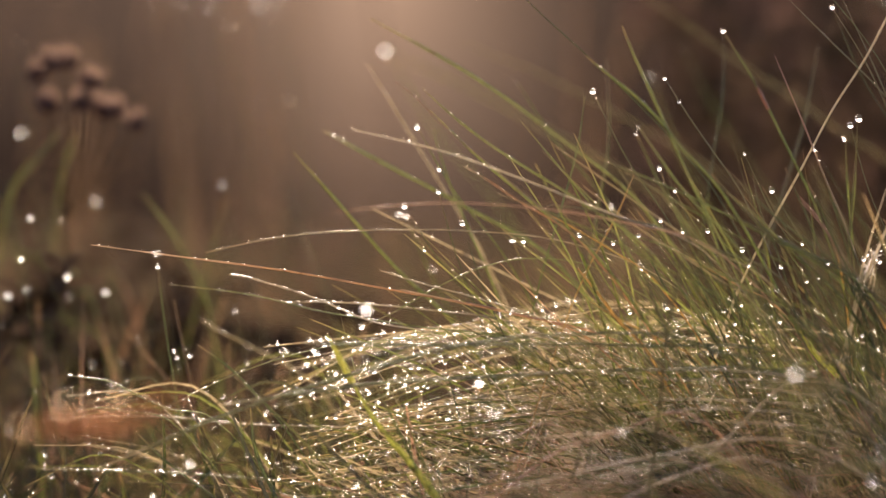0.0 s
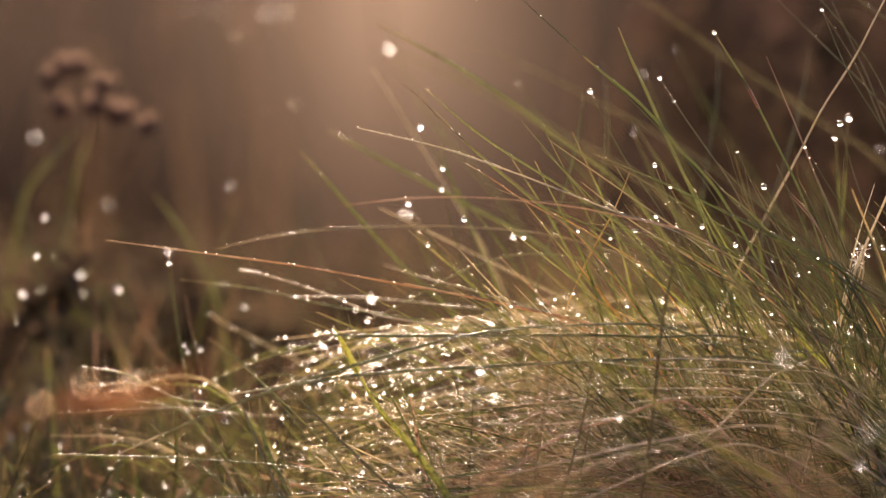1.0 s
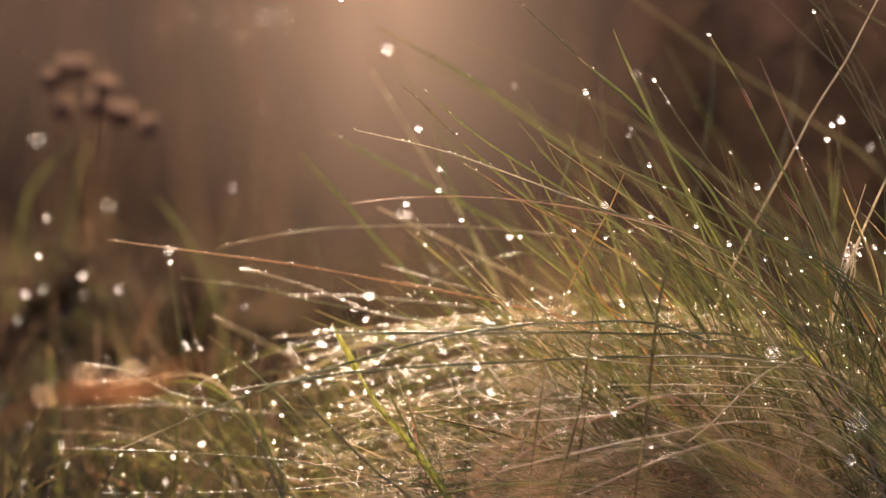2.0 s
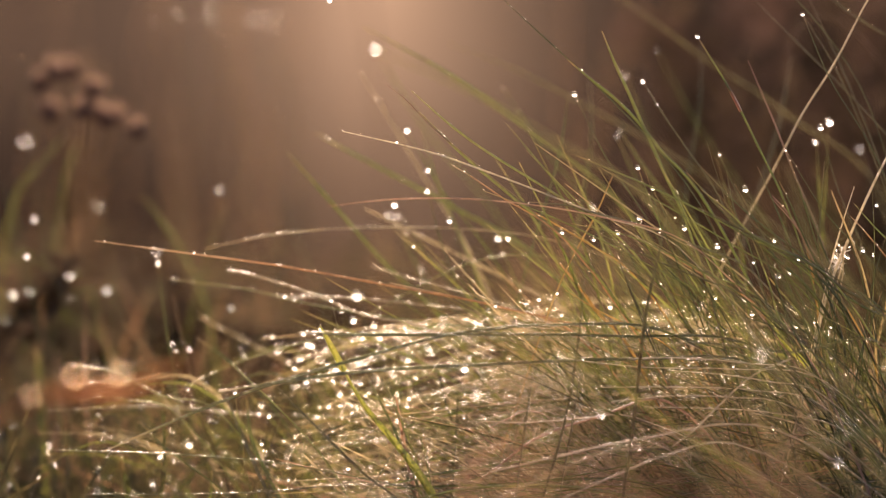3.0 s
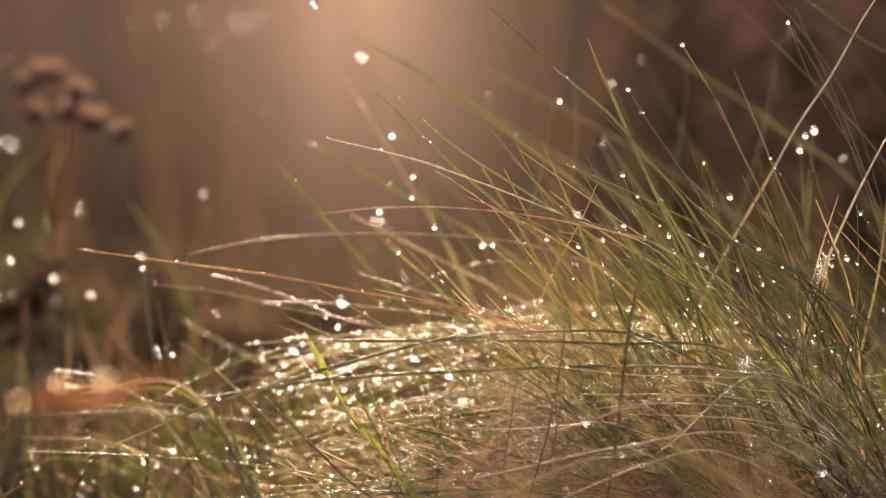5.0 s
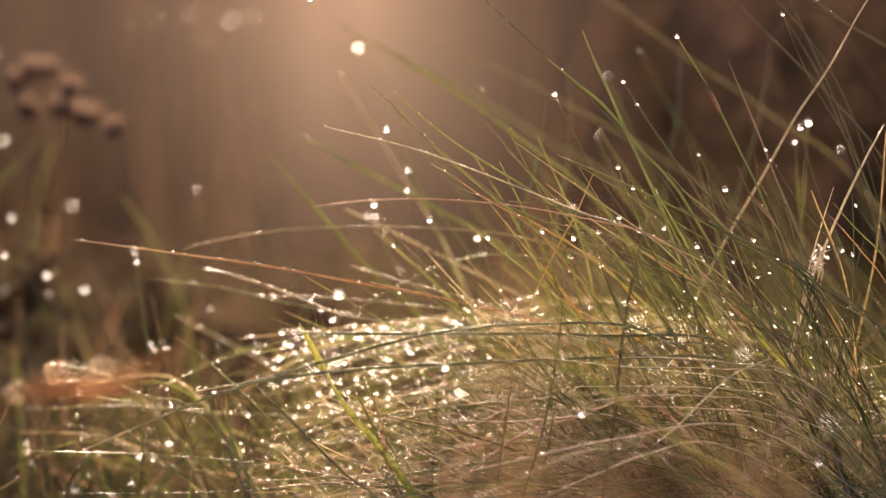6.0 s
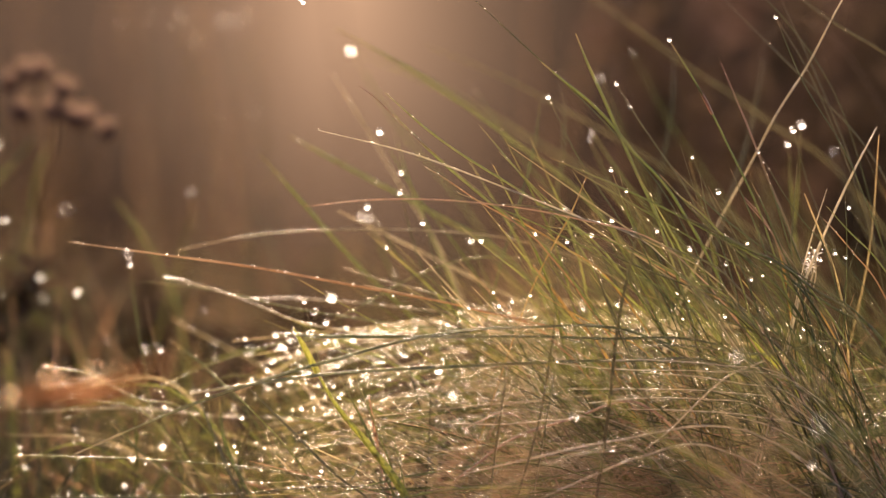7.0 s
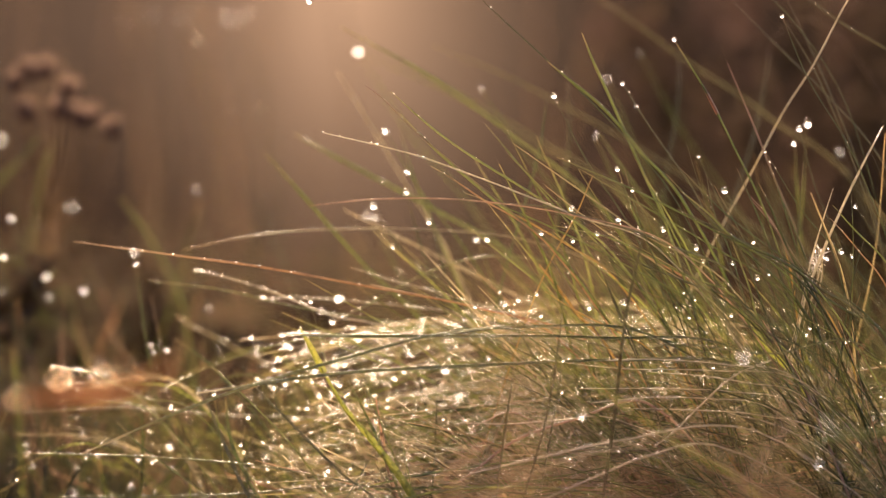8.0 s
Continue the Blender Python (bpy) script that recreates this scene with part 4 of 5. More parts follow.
blade("rust", .8, [(0.1411, 0.0100, 0.1404), (0.1460, 0.0100, 0.1351), (0.1518, 0.0100, 0.1282), (0.1597, 0.0100, 0.1185)], group="fan")
blade("olive", 1.1, [(0.1485, 0.0100, 0.1488), (0.1491, 0.0100, 0.1341), (0.1489, 0.0100, 0.1165), (0.1479, 0.0100, 0.0989)], group="fan")
blade("lime", 2.4, [(0.1146, 0.0250, 0.1043), (0.1182, 0.0250, 0.0984), (0.1230, 0.0250, 0.0928), (0.1306, 0.0250, 0.0854)], broad=1, group="fan")
blade("gold", 1.3, [(0.1374, 0.0200, 0.1144), (0.1417, 0.0200, 0.1074), (0.1457, 0.0200, 0.1005), (0.1486, 0.0200, 0.0946), (0.1520, 0.0200, 0.0847)], group="fan")
blade("moss", 1.5, [(0.1281, 0.0080, 0.1204), (0.1378, 0.0080, 0.1136), (0.1476, 0.0080, 0.1077), (0.1573, 0.0080, 0.1029)], group="fan")
blade("dark", .9, [(0.0907, 0.0020, 0.1166), (0.0933, 0.0020, 0.1069), (0.0962, 0.0020, 0.0963), (0.0985, 0.0020, 0.0875)], group="fan")
blade("dark", 1.0, [(0.1037, 0.0000, 0.1186), (0.1095, 0.0000, 0.1109), (0.1172, 0.0000, 0.1021), (0.1259, 0.0000, 0.0944)], beads=5, group="fan")

blade("olive", 2.4, [(-0.1708, 0.2800, 0.1836), (-0.1818, 0.2800, 0.1700), (-0.1946, 0.2800, 0.1533)], group="left")
blade("olive", 2.0, [(-0.1671, 0.2900, 0.1815), (-0.1723, 0.2900, 0.1665), (-0.1759, 0.2900, 0.1509)], group="left")

dew(-0.0189, -0.1400, 0.1865, 0.90)
dew(-0.0139, 0.0900, 0.1744, 1.00)
dew(-0.2039, 0.3600, 0.1827, 1.08)
dew(-0.1410, 0.1900, 0.1125, 0.99)
dew(-0.1698, 0.1800, 0.1422, 0.91)
dew(-0.1843, 0.3400, 0.1427, 0.67)
dew(-0.1663, 0.3400, 0.1502, 0.75)
dew(-0.1629, 0.1200, 0.1267, 0.83)
dew(-0.1821, 0.2000, 0.1107, 0.99)
dew(-0.1581, 0.2000, 0.1183, 1.08)
dew(-0.1630, 0.2400, 0.1092, 0.67)
dew(-0.1816, 0.2400, 0.1117, 0.67)
dew(-0.1759, 0.2400, 0.1006, 0.57)
dew(-0.1717, 0.2400, 0.1001, 0.67)
dew(-0.1927, 0.2400, 0.0981, 0.67)
dew(-0.0985, 0.2400, 0.1560, 0.67)
dew(-0.1179, 0.1700, 0.1284, 0.83)
dew(-0.1081, 0.0900, 0.1242, 0.80)
dew(-0.0863, 0.1600, 0.1055, 0.67)
dew(-0.0798, -0.0700, 0.0680, 1.00)
dew(-0.0645, 0.0300, 0.0605, 0.78)
dew(-0.0625, 0.0400, 0.0695, 0.78)
dew(-0.0701, 0.0200, 0.0617, 0.55)
dew(-0.0739, 0.0300, 0.0786, 0.78)
dew(-0.1036, 0.1100, 0.0901, 0.62)
dew(-0.1008, 0.1100, 0.0933, 0.62)
dew(-0.0986, 0.1100, 0.0907, 0.62)
dew(-0.1047, 0.1100, 0.0927, 0.57)
dew(-0.0966, 0.1900, 0.0582, 0.57)
dew(-0.1503, 0.1100, 0.0462, 0.83)
dew(-0.1647, 0.0900, 0.0411, 1.10)
dew(-0.1102, 0.0900, 0.0411, 1.00)
dew(-0.1059, 0.0800, 0.0516, 1.00)
dew(-0.0953, 0.3900, 0.1978, 0.49)
dew(-0.0807, 0.3900, 0.1992, 0.57)
dew(-0.0261, -0.0900, 0.1149, 1.20)
dew(-0.0393, 0.1100, 0.1062, 1.00)
dew(-0.0335, 0.0700, 0.1030, 1.00)
dew(-0.0182, 0.0700, 0.1457, 1.12)
dew(-0.0225, 0.1700, 0.1434, 0.80)
dew(-0.0189, 0.1400, 0.1424, 0.80)
dew(-0.0058, 0.0900, 0.1591, 0.90)
dew(-0.0061, 0.0700, 0.1507, 0.88)
dew(0.0022, 0.0400, 0.1395, 0.98)
dew(-0.0098, 0.2000, 0.1207, 0.80)
dew(0.0205, 0.0900, 0.1334, 1.10)
dew(0.0236, 0.0600, 0.1333, 0.98)
dew(0.0232, 0.1300, 0.1930, 0.40)
dew(0.0464, 0.0300, 0.1840, 1.05)
dew(0.0539, -0.1200, 0.1801, 0.50)
dew(0.0630, -0.1250, 0.1872, 0.30)
dew(0.0707, 0.0300, 0.1884, 0.74)
dew(0.0755, 0.0300, 0.1804, 0.66)
dew(0.0671, 0.1000, 0.1745, 0.55)
dew(0.0668, 0.1100, 0.1725, 0.50)
dew(0.0880, 0.0080, 0.2026, 0.82)
dew(0.1244, 0.0100, 0.2104, 0.74)
dew(0.1350, 0.0400, 0.1727, 1.05)
dew(0.1442, 0.0800, 0.1767, 1.25)
dew(0.1391, 0.0800, 0.1693, 0.88)
dew(0.1237, -0.1150, 0.1587, 0.55)
dew(0.0988, 0.0400, 0.1630, 0.50)
dew(0.1172, 0.0000, 0.1631, 0.50)
dew(0.1069, 0.0300, 0.1504, 1.05)
dew(0.0730, 0.0150, 0.1503, 0.82)
dew(0.0677, 0.0150, 0.1576, 0.82)
dew(0.0700, 0.0400, 0.1403, 0.82)
dew(0.0803, 0.0700, 0.1365, 1.25)
dew(0.0625, 0.0400, 0.1351, 0.82)
dew(0.0532, 0.0300, 0.1326, 0.74)
dew(0.0423, 0.0400, 0.1353, 0.82)
dew(0.0862, 0.0400, 0.1367, 0.82)
dew(0.0853, 0.0100, 0.1306, 0.58)
dew(0.0980, 0.0400, 0.1302, 0.90)
dew(0.0978, 0.0200, 0.1252, 0.66)
dew(0.1087, 0.0200, 0.1247, 0.82)
dew(0.1243, 0.0200, 0.1258, 0.74)
dew(0.0574, 0.1100, 0.1455, 0.90)
dew(0.1500, 0.0400, 0.1288, 0.82)
dew(0.1489, 0.0100, 0.1271, 0.66)
dew(0.1551, 0.0400, 0.1450, 0.66)
dew(0.1417, 0.0200, 0.1262, 0.59)
dew(0.0902, -0.1500, 0.0995, 1.05)
dew(0.1020, -0.2250, 0.0849, 0.70)
dew(0.1261, -0.0600, 0.0613, 1.60)
dew(0.0105, -0.1100, 0.0863, 1.00)
dew(0.0069, -0.0500, 0.0910, 1.40)
dew(-0.0101, 0.0600, 0.0822, 0.78)
dew(-0.0019, 0.0600, 0.0812, 0.78)
dew(-0.0566, 0.1300, 0.0866, 1.00)
dew(-0.0488, 0.1300, 0.0866, 1.00)
dew(-0.0546, 0.0600, 0.0857, 0.78)
dew(-0.0385, 0.0700, 0.0758, 1.00)
dew(-0.0526, 0.1100, 0.0927, 1.00)
dew(-0.0694, 0.1900, 0.0884, 1.00)
dew(0.0178, 0.0600, 0.0975, 0.78)
dew(-0.0234, 0.0700, 0.0967, 1.00)
dew(0.0497, -0.0700, 0.0774, 1.30)
dew(0.0436, -0.0100, 0.0834, 0.62)
dew(0.0481, 0.0200, 0.0772, 0.55)
dew(0.0822, -0.0100, 0.0650, 0.55)
dew(0.1327, 0.0000, 0.0921, 0.70)
dew(0.1342, 0.0100, 0.1024, 0.74)
dew(0.0869, 0.0100, 0.0960, 0.66)
dew(0.1068, 0.0100, 0.1067, 0.82)
dew(0.0608, 0.0600, 0.1083, 0.98)
dew(0.0423, 0.0400, 0.1059, 0.74)
dew(0.0342, 0.0400, 0.1114, 0.74)
dew(0.0292, 0.0300, 0.1102, 0.74)
dew(0.0275, 0.0400, 0.1144, 0.50)
dew(0.0230, 0.0200, 0.0781, 0.62)
dew(0.0141, 0.0200, 0.0704, 0.62)
dew(0.0070, 0.0100, 0.0711, 0.70)
dew(0.0361, -0.0200, 0.0682, 0.86)
dew(-0.0398, 0.0300, 0.1112, 0.78)
dew(-0.0323, -0.0100, 0.0553, 1.01)
dew(-0.1234, 0.4400, 0.2481, 0.57)
dew(-0.1007, 0.4600, 0.2506, 0.93)
dew(-0.1155, 0.4600, 0.2402, 0.62)
dew(-0.0407, 0.0400, 0.2183, 0.78)
dew(-0.0417, 0.0400, 0.2197, 0.78)
dew(0.1145, -0.0200, 0.0550, 1.01)
dew(0.0646, -0.0300, 0.0635, 0.90)
dew(0.0922, 0.0100, 0.1061, 0.66)
dew(0.0980, 0.0100, 0.1008, 0.66)
dew(-0.0261, 0.0400, 0.0513, 0.70)
dew(-0.0176, 0.0700, 0.0664, 1.00)
dew(-0.0134, 0.0700, 0.0716, 0.90)
dew(-0.0304, 0.0600, 0.0801, 0.70)
dew(-0.0038, 0.0400, 0.0917, 0.70)
dew(0.0093, 0.0400, 0.0907, 0.70)
dew(0.0013, 0.0900, 0.0768, 1.00)
dew(0.0524, 0.0000, 0.0818, 0.47)
dew(0.0892, 0.0000, 0.1147, 0.49)
dew(0.0393, 0.0100, 0.1140, 0.66)
dew(0.1269, 0.0000, 0.1041, 0.50)
dew(0.1462, 0.0000, 0.0983, 0.52)
dew(-0.0372, 0.0900, 0.0789, 0.80)
dew(-0.0308, 0.0900, 0.0960, 0.90)
dew(-0.0436, 0.0900, 0.0853, 0.90)
dew(-0.0215, 0.0600, 0.0857, 0.62)
dew(-0.0339, 0.0600, 0.0723, 0.62)
dew(-0.0286, 0.0900, 0.0747, 0.80)
dew(-0.0479, 0.0900, 0.0661, 0.80)
dew(-0.0134, 0.0700, 0.0884, 0.80)
dew(-0.0071, 0.0700, 0.0842, 0.70)
dew(0.0174, 0.0400, 0.0594, 0.62)
dew(0.0255, 0.0400, 0.0695, 0.55)
dew(0.0665, 0.0200, 0.0787, 0.47)
dew(-0.0176, 0.0700, 0.0758, 0.80)
dew(-0.1346, 0.2400, 0.0907, 0.49)
dew(-0.1420, 0.2400, 0.0808, 0.57)
dew(-0.1353, 0.1200, 0.0354, 0.83)
dew(-0.1198, 0.1100, 0.0342, 0.75)
dew(-0.1034, 0.1100, 0.0364, 0.75)
dew(-0.1628, 0.1400, 0.0335, 0.67)
dew(0.1377, 0.0160, 0.1306, 0.46)
dew(0.1391, 0.0160, 0.1290, 0.52)
dew(0.1408, 0.0180, 0.1314, 0.47)
dew(0.1421, 0.0200, 0.1300, 0.39)
dew(0.1385, 0.0160, 0.1270, 0.47)
dew(0.1371, 0.0170, 0.1288, 0.39)
dew(0.1405, 0.0200, 0.1268, 0.47)
dew(-0.1407, 0.4600, 0.2526, 0.62)
dew(-0.1556, 0.4600, 0.2484, 0.47)
dew(-0.1229, 0.4600, 0.2550, 0.62)
dew(-0.0903, 0.4600, 0.2431, 0.39)
dew(-0.2239, 0.4600, 0.2312, 0.47)
dew(-0.1146, 0.5400, 0.1775, 0.36)
dew(-0.0903, 0.4600, 0.2521, 0.70)


# ---- the uncounted grass behind and between ----
def grass_mass(name, parent, kind, count, seed, maker, beads_each=0.0, label="", steps=5, arched=0.0):
    r = random.Random(seed)
    verts, faces, along, bv, bf = [], [], [], [], []
    base = Vector(parent.location)
    for _ in range(count):
        line, width = maker(r)
        line = [q - base for q in smooth_line(line, steps)]
        if arched:
            width *= arched
            blade_shape(line, width, ARCHED, r.uniform(-0.45, 0.05), verts, faces, along)
        else:
            blade_shape(line, width, FOLDED if steps > 3 else BROAD, r.uniform(-0.8, 0.8), verts, faces, along)
        n = int(beads_each) + (r.random() < beads_each % 1)
        for _ in range(n):
            s = r.random() * len(line) * 0.75
            i = min(int(s), len(line) - 2)
            q = line[i].lerp(line[i + 1], s - i)
            size = r.uniform(0.00018, 0.00042) * r.choice((1, 1, 1, 2.2))
            add_bead(bv, bf, q + Vector((0, r.uniform(-0.3, 0.3) * width, 0.36 * width + 0.5 * size)), size)
    ob = child(name, mesh_of(name, verts, faces, LOOSE[kind], along=along), parent, None, label)
    tagged(ob, kind="stuff")
    if bv:
        tagged(child("dew", mesh_of("dew", bv, bf, WATER), parent, None, "countless tiny dew beads on the grass"), kind="stuff")
    return ob


def fan_line(r):
    """A blade of the upright fan: from the tuft's heart up and over to the far side."""
    root = Vector((r.uniform(0.07, 0.16), 0.06 + 0.09 * r.random() ** 1.4, 0.0))
    length, lean = r.uniform(0.07, 0.18), r.gauss(-42, 20)
    a = radians(lean)
    top = root + Vector((math.sin(a) * length, r.uniform(-0.075, -0.02), math.cos(a) * length))
    mid = root.lerp(top, 0.5) + Vector((0.008, 0, 0.012)) * r.uniform(0.2, 1.2)
    return [top, mid.lerp(top, 0.45) + Vector((0.003, 0, 0.003)), mid, root], r.uniform(0.0005, 0.0010)


def right_line(r):
    """A blade of the fan's thick far side."""
    root = Vector((r.uniform(0.12, 0.23), 0.03 + 0.09 * r.random() ** 1.4, 0.0))
    a, length = radians(r.gauss(-34, 20)), r.uniform(0.08, 0.18)
    top = root + Vector((math.sin(a) * length, r.uniform(-0.075, -0.02), math.cos(a) * length))
    mid = root.lerp(top, 0.5) + Vector((0.008, 0, 0.012)) * r.uniform(0.2, 1.2)
    return [top, mid.lerp(top, 0.45) + Vector((0.003, 0, 0.003)), mid, root], r.uniform(0.0005, 0.0010)


def back_line(r):
    """A blade of the fan's far rows, which shade the mat before them."""
    root = Vector((r.uniform(0.13, 0.28), r.uniform(0.10, 0.26), 0.0))
    a, length = radians(r.gauss(-30, 20)), r.uniform(0.08, 0.19)
    top = root + Vector((math.sin(a) * length, r.uniform(-0.03, 0.03), math.cos(a) * length))
    mid = root.lerp(top, 0.5) + Vector((0.008, 0, 0.012)) * r.uniform(0.2, 1.2)
    return [top, mid.lerp(top, 0.45) + Vector((0.003, 0, 0.003)), mid, root], r.uniform(0.0007, 0.0013)


def thin_line(r):
    """A hair-thin blade of the fan's near rows."""
    root = Vector((r.uniform(0.09, 0.24), r.uniform(0.03, 0.085), 0.0))
    a, length = radians(r.gauss(-40, 17)), r.uniform(0.07, 0.175)
    top = root + Vector((math.sin(a) * length, r.uniform(-0.065, -0.015), math.cos(a) * length))
    mid = root.lerp(top, 0.5) + Vector((0.008, 0, 0.012)) * r.uniform(0.2, 1.4)
    return [top, mid.lerp(top, 0.45) + Vector((0.003, 0, 0.003)), mid, root], r.uniform(0.00028, 0.00060)


def lean_line(r):
    """A blade of the fan's low side, leaning far over."""
    root = Vector((r.uniform(0.085, 0.14), r.uniform(0.05, 0.13), 0.0))
    a, length = radians(r.gauss(-36, 10)), r.uniform(0.12, 0.18)
    top = root + Vector((math.sin(a) * length, r.uniform(-0.075, -0.02), math.cos(a) * length))
    mid = root.lerp(top, 0.5) + Vector((0.006, 0, 0.008)) * r.uniform(0.2, 1.2)
    return [top, mid.lerp(top, 0.45) + Vector((0.002, 0, 0.002)), mid, root], r.uniform(0.0005, 0.0010)


def mat_line(r):
    """A blade of the combed-over mat: lies over level, its tip hanging a little; the lower, the nearer to the mat's front."""
    h = 0.03 + 0.074 * r.random() ** 0.8
    y = -0.01 + (h - 0.03) * 1.3 + r.uniform(-0.02, 0.06)
    x = r.uniform(-0.070, 0.024 if h > 0.075 else -0.008)
    tip = Vector((x, y + r.uniform(-0.01, 0.01), h * r.uniform(0.7, 0.95)))
    over = Vector((x + r.uniform(0.05, 0.08), y, h))
    crest = over + Vector((r.uniform(0.04, 0.065), 0, r.uniform(-0.012, 0.004)))
    root = Vector((max(crest.x + 0.04, r.uniform(0.11, 0.19)), y, 0.0))
    return [tip, over, crest, root], r.uniform(0.0007, 0.0012)


def fringe_line(r):
    """A blade of the mat's loose fringe, sloping off on its low side."""
    y = r.uniform(0.05, 0.14)
    tip = Vector((r.uniform(-0.165, -0.085), y + r.uniform(-0.01, 0.01), r.uniform(0.045, 0.085)))
    over = tip + Vector((r.uniform(0.025, 0.04), 0, r.uniform(-0.012, 0.014)))
    root = Vector((over.x + r.uniform(0.03, 0.06), y, 0.0))
    return [tip, over, over.lerp(root, 0.5) + Vector((0.006, 0, 0.008)), root], r.uniform(0.0007, 0.0013)


def under_line(r):
    root = Vector((r.uniform(-0.10, 0.2), r.uniform(0.03, 0.18), 0.0))
    a, length = radians(r.gauss(-25, 30)), r.uniform(0.04, 0.09)
    top = root + Vector((math.sin(a) * length, r.uniform(-0.015, 0.015), math.cos(a) * length))
    return [top, root.lerp(top, 0.5) + Vector((0.004, 0, 0.005)), root], r.uniform(0.0008, 0.0018)


def left_line(r):
    root = Vector((r.uniform(-0.34, -0.06), r.uniform(0.15, 0.7), 0.0))
    a, length = radians(r.gauss(0, 38)), r.uniform(0.03, 0.11)
    top = root + Vector((math.sin(a) * length, r.uniform(-0.02, 0.02), math.cos(a) * length))
    return [top, root.lerp(top, 0.5) + Vector((0.0, 0, 0.008)), root], r.uniform(0.0010, 0.0026)


def left_tall_line(r):
    """A taller leaf of the far tuft."""
    root = Vector((r.uniform(-0.32, -0.09), r.uniform(0.22, 0.46), 0.0))
    a, length = radians(r.gauss(-6, 20)), r.uniform(0.09, 0.17)
    top = root + Vector((math.sin(a) * length, r.uniform(-0.02, 0.02), math.cos(a) * length))
    return [top, root.lerp(top, 0.5) + Vector((r.uniform(-0.012, 0.012), 0, 0.008)), root], r.uniform(0.0010, 0.0022)


def tangle_line(r):
    """A thin dead stem of the tangle beyond the mat."""
    root = Vector((r.uniform(-0.26, -0.03), r.uniform(0.10, 0.30), 0.0))
    a, length = radians(r.uniform(-65, 65)), r.uniform(0.04, 0.115)
    top = root + Vector((math.sin(a) * length, r.uniform(-0.02, 0.02), math.cos(a) * length))
    return [top, root.lerp(top, 0.5) + Vector((r.uniform(-0.012, 0.012), 0, r.uniform(0, 0.012))), root], r.uniform(0.0006, 0.0013)


def far_line(r):
    y = 0.7 + 5.0 * r.random() ** 1.6
    root = Vector((r.uniform(-0.35, 0.35) * (1 + y), y, 0.0))
    a, length = radians(r.gauss(0, 20)), r.uniform(0.06, 0.17)
    top = root + Vector((math.sin(a) * length, r.uniform(-0.02, 0.02), math.cos(a) * length))
    return [top, root.lerp(top, 0.5) + Vector((0.0, 0, 0.012)), root], r.uniform(0.002, 0.005)


def around_line(r):
    """A blade of the meadow all round, outside the open way to the tuft."""
    while True:
        d, a = 0.5 + 5.5 * r.random() ** 1.3, r.uniform(-math.pi, math.pi)
        x, y = d * math.sin(a), d * math.cos(a)
        if abs(x) > 0.42 + 0.30 * max(y + 0.9, 0.0) or y < -1.35:
            break
    root = Vector((x, y, 0.0))
    lean, length = radians(r.gauss(-8, 24)), r.uniform(0.05, 0.17)
    top = root + Vector((math.sin(lean) * length, r.uniform(-0.04, 0.04), math.cos(lean) * length))
    return [top, root.lerp(top, 0.5) + Vector((0.006, 0, 0.012)), root], r.uniform(0.002, 0.005)


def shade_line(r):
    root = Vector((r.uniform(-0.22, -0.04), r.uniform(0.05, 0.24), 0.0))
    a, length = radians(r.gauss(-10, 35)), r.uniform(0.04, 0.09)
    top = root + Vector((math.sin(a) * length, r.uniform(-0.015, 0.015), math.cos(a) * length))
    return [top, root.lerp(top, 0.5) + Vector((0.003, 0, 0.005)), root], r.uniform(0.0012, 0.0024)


def thatch_line(r):
    """A dead blade of the tangle under the mat."""
    root = Vector((r.uniform(-0.015, 0.22), r.uniform(0.02, 0.12), r.uniform(0.0, 0.02)))
    a, length = radians(r.uniform(-88, 70)), r.uniform(0.05, 0.11)
    top = root + Vector((math.sin(a) * length, r.uniform(-0.03, 0.03), abs(math.cos(a)) * length * r.uniform(0.5, 0.9)))
    return [top, root.lerp(top, 0.5) + Vector((r.uniform(-0.008, 0.008), 0, r.uniform(0, 0.01))), root], r.uniform(0.0007, 0.0016)


def front_line(r):
    """A level blade lying over the foot of the upright fan."""
    h = r.uniform(0.025, 0.09)
    y = -0.006 + h * 0.4 + r.uniform(-0.006, 0.018)
    x = r.uniform(0.02, 0.15)
    tip = Vector((x, y, h * r.uniform(0.75, 0.98)))
    over = Vector((x + r.uniform(0.04, 0.07), y, h))
    crest = over + Vector((r.uniform(0.05, 0.08), 0, r.uniform(-0.012, 0.004)))
    return [tip, over, crest, Vector((max(crest.x + 0.06, r.uniform(0.2, 0.34)), y, 0.0))], r.uniform(0.0005, 0.0009)


def litter_line(r):
    root = Vector((r.uniform(0.02, 0.16), r.uniform(0.015, 0.055), r.uniform(0.0, 0.01)))
    a, length = radians(r.choice((-1, -1, 1)) * r.uniform(42, 86)), r.uniform(0.05, 0.10)
    root.z += r.uniform(0.0, 0.035)
    top = root + Vector((math.sin(a) * length, r.uniform(-0.02, 0.02), min(abs(math.cos(a)) * length, 0.078 - root.z)))
    return [top, root.lerp(top, 0.5) + Vector((r.uniform(-0.008, 0.008), 0, r.uniform(0, 0.01))), root], r.uniform(0.0004, 0.0008)


def veil_line(r):
    """A thin dead blade added well before the tufts, to blur into a warm veil."""
    root = Vector((r.triangular(-0.006, 0.050, 0.010), r.uniform(-0.52, -0.40), 0.0))
    a, length = radians(r.uniform(-30, 35)), r.uniform(0.085, 0.136)
    top = root + Vector((math.sin(a) * length, r.uniform(-0.01, 0.01), abs(math.cos(a)) * length))
    return [top, root.lerp(top, 0.5) + Vector((r.uniform(-0.006, 0.006), 0, r.uniform(0, 0.008))), root], r.uniform(0.0004, 0.0008)


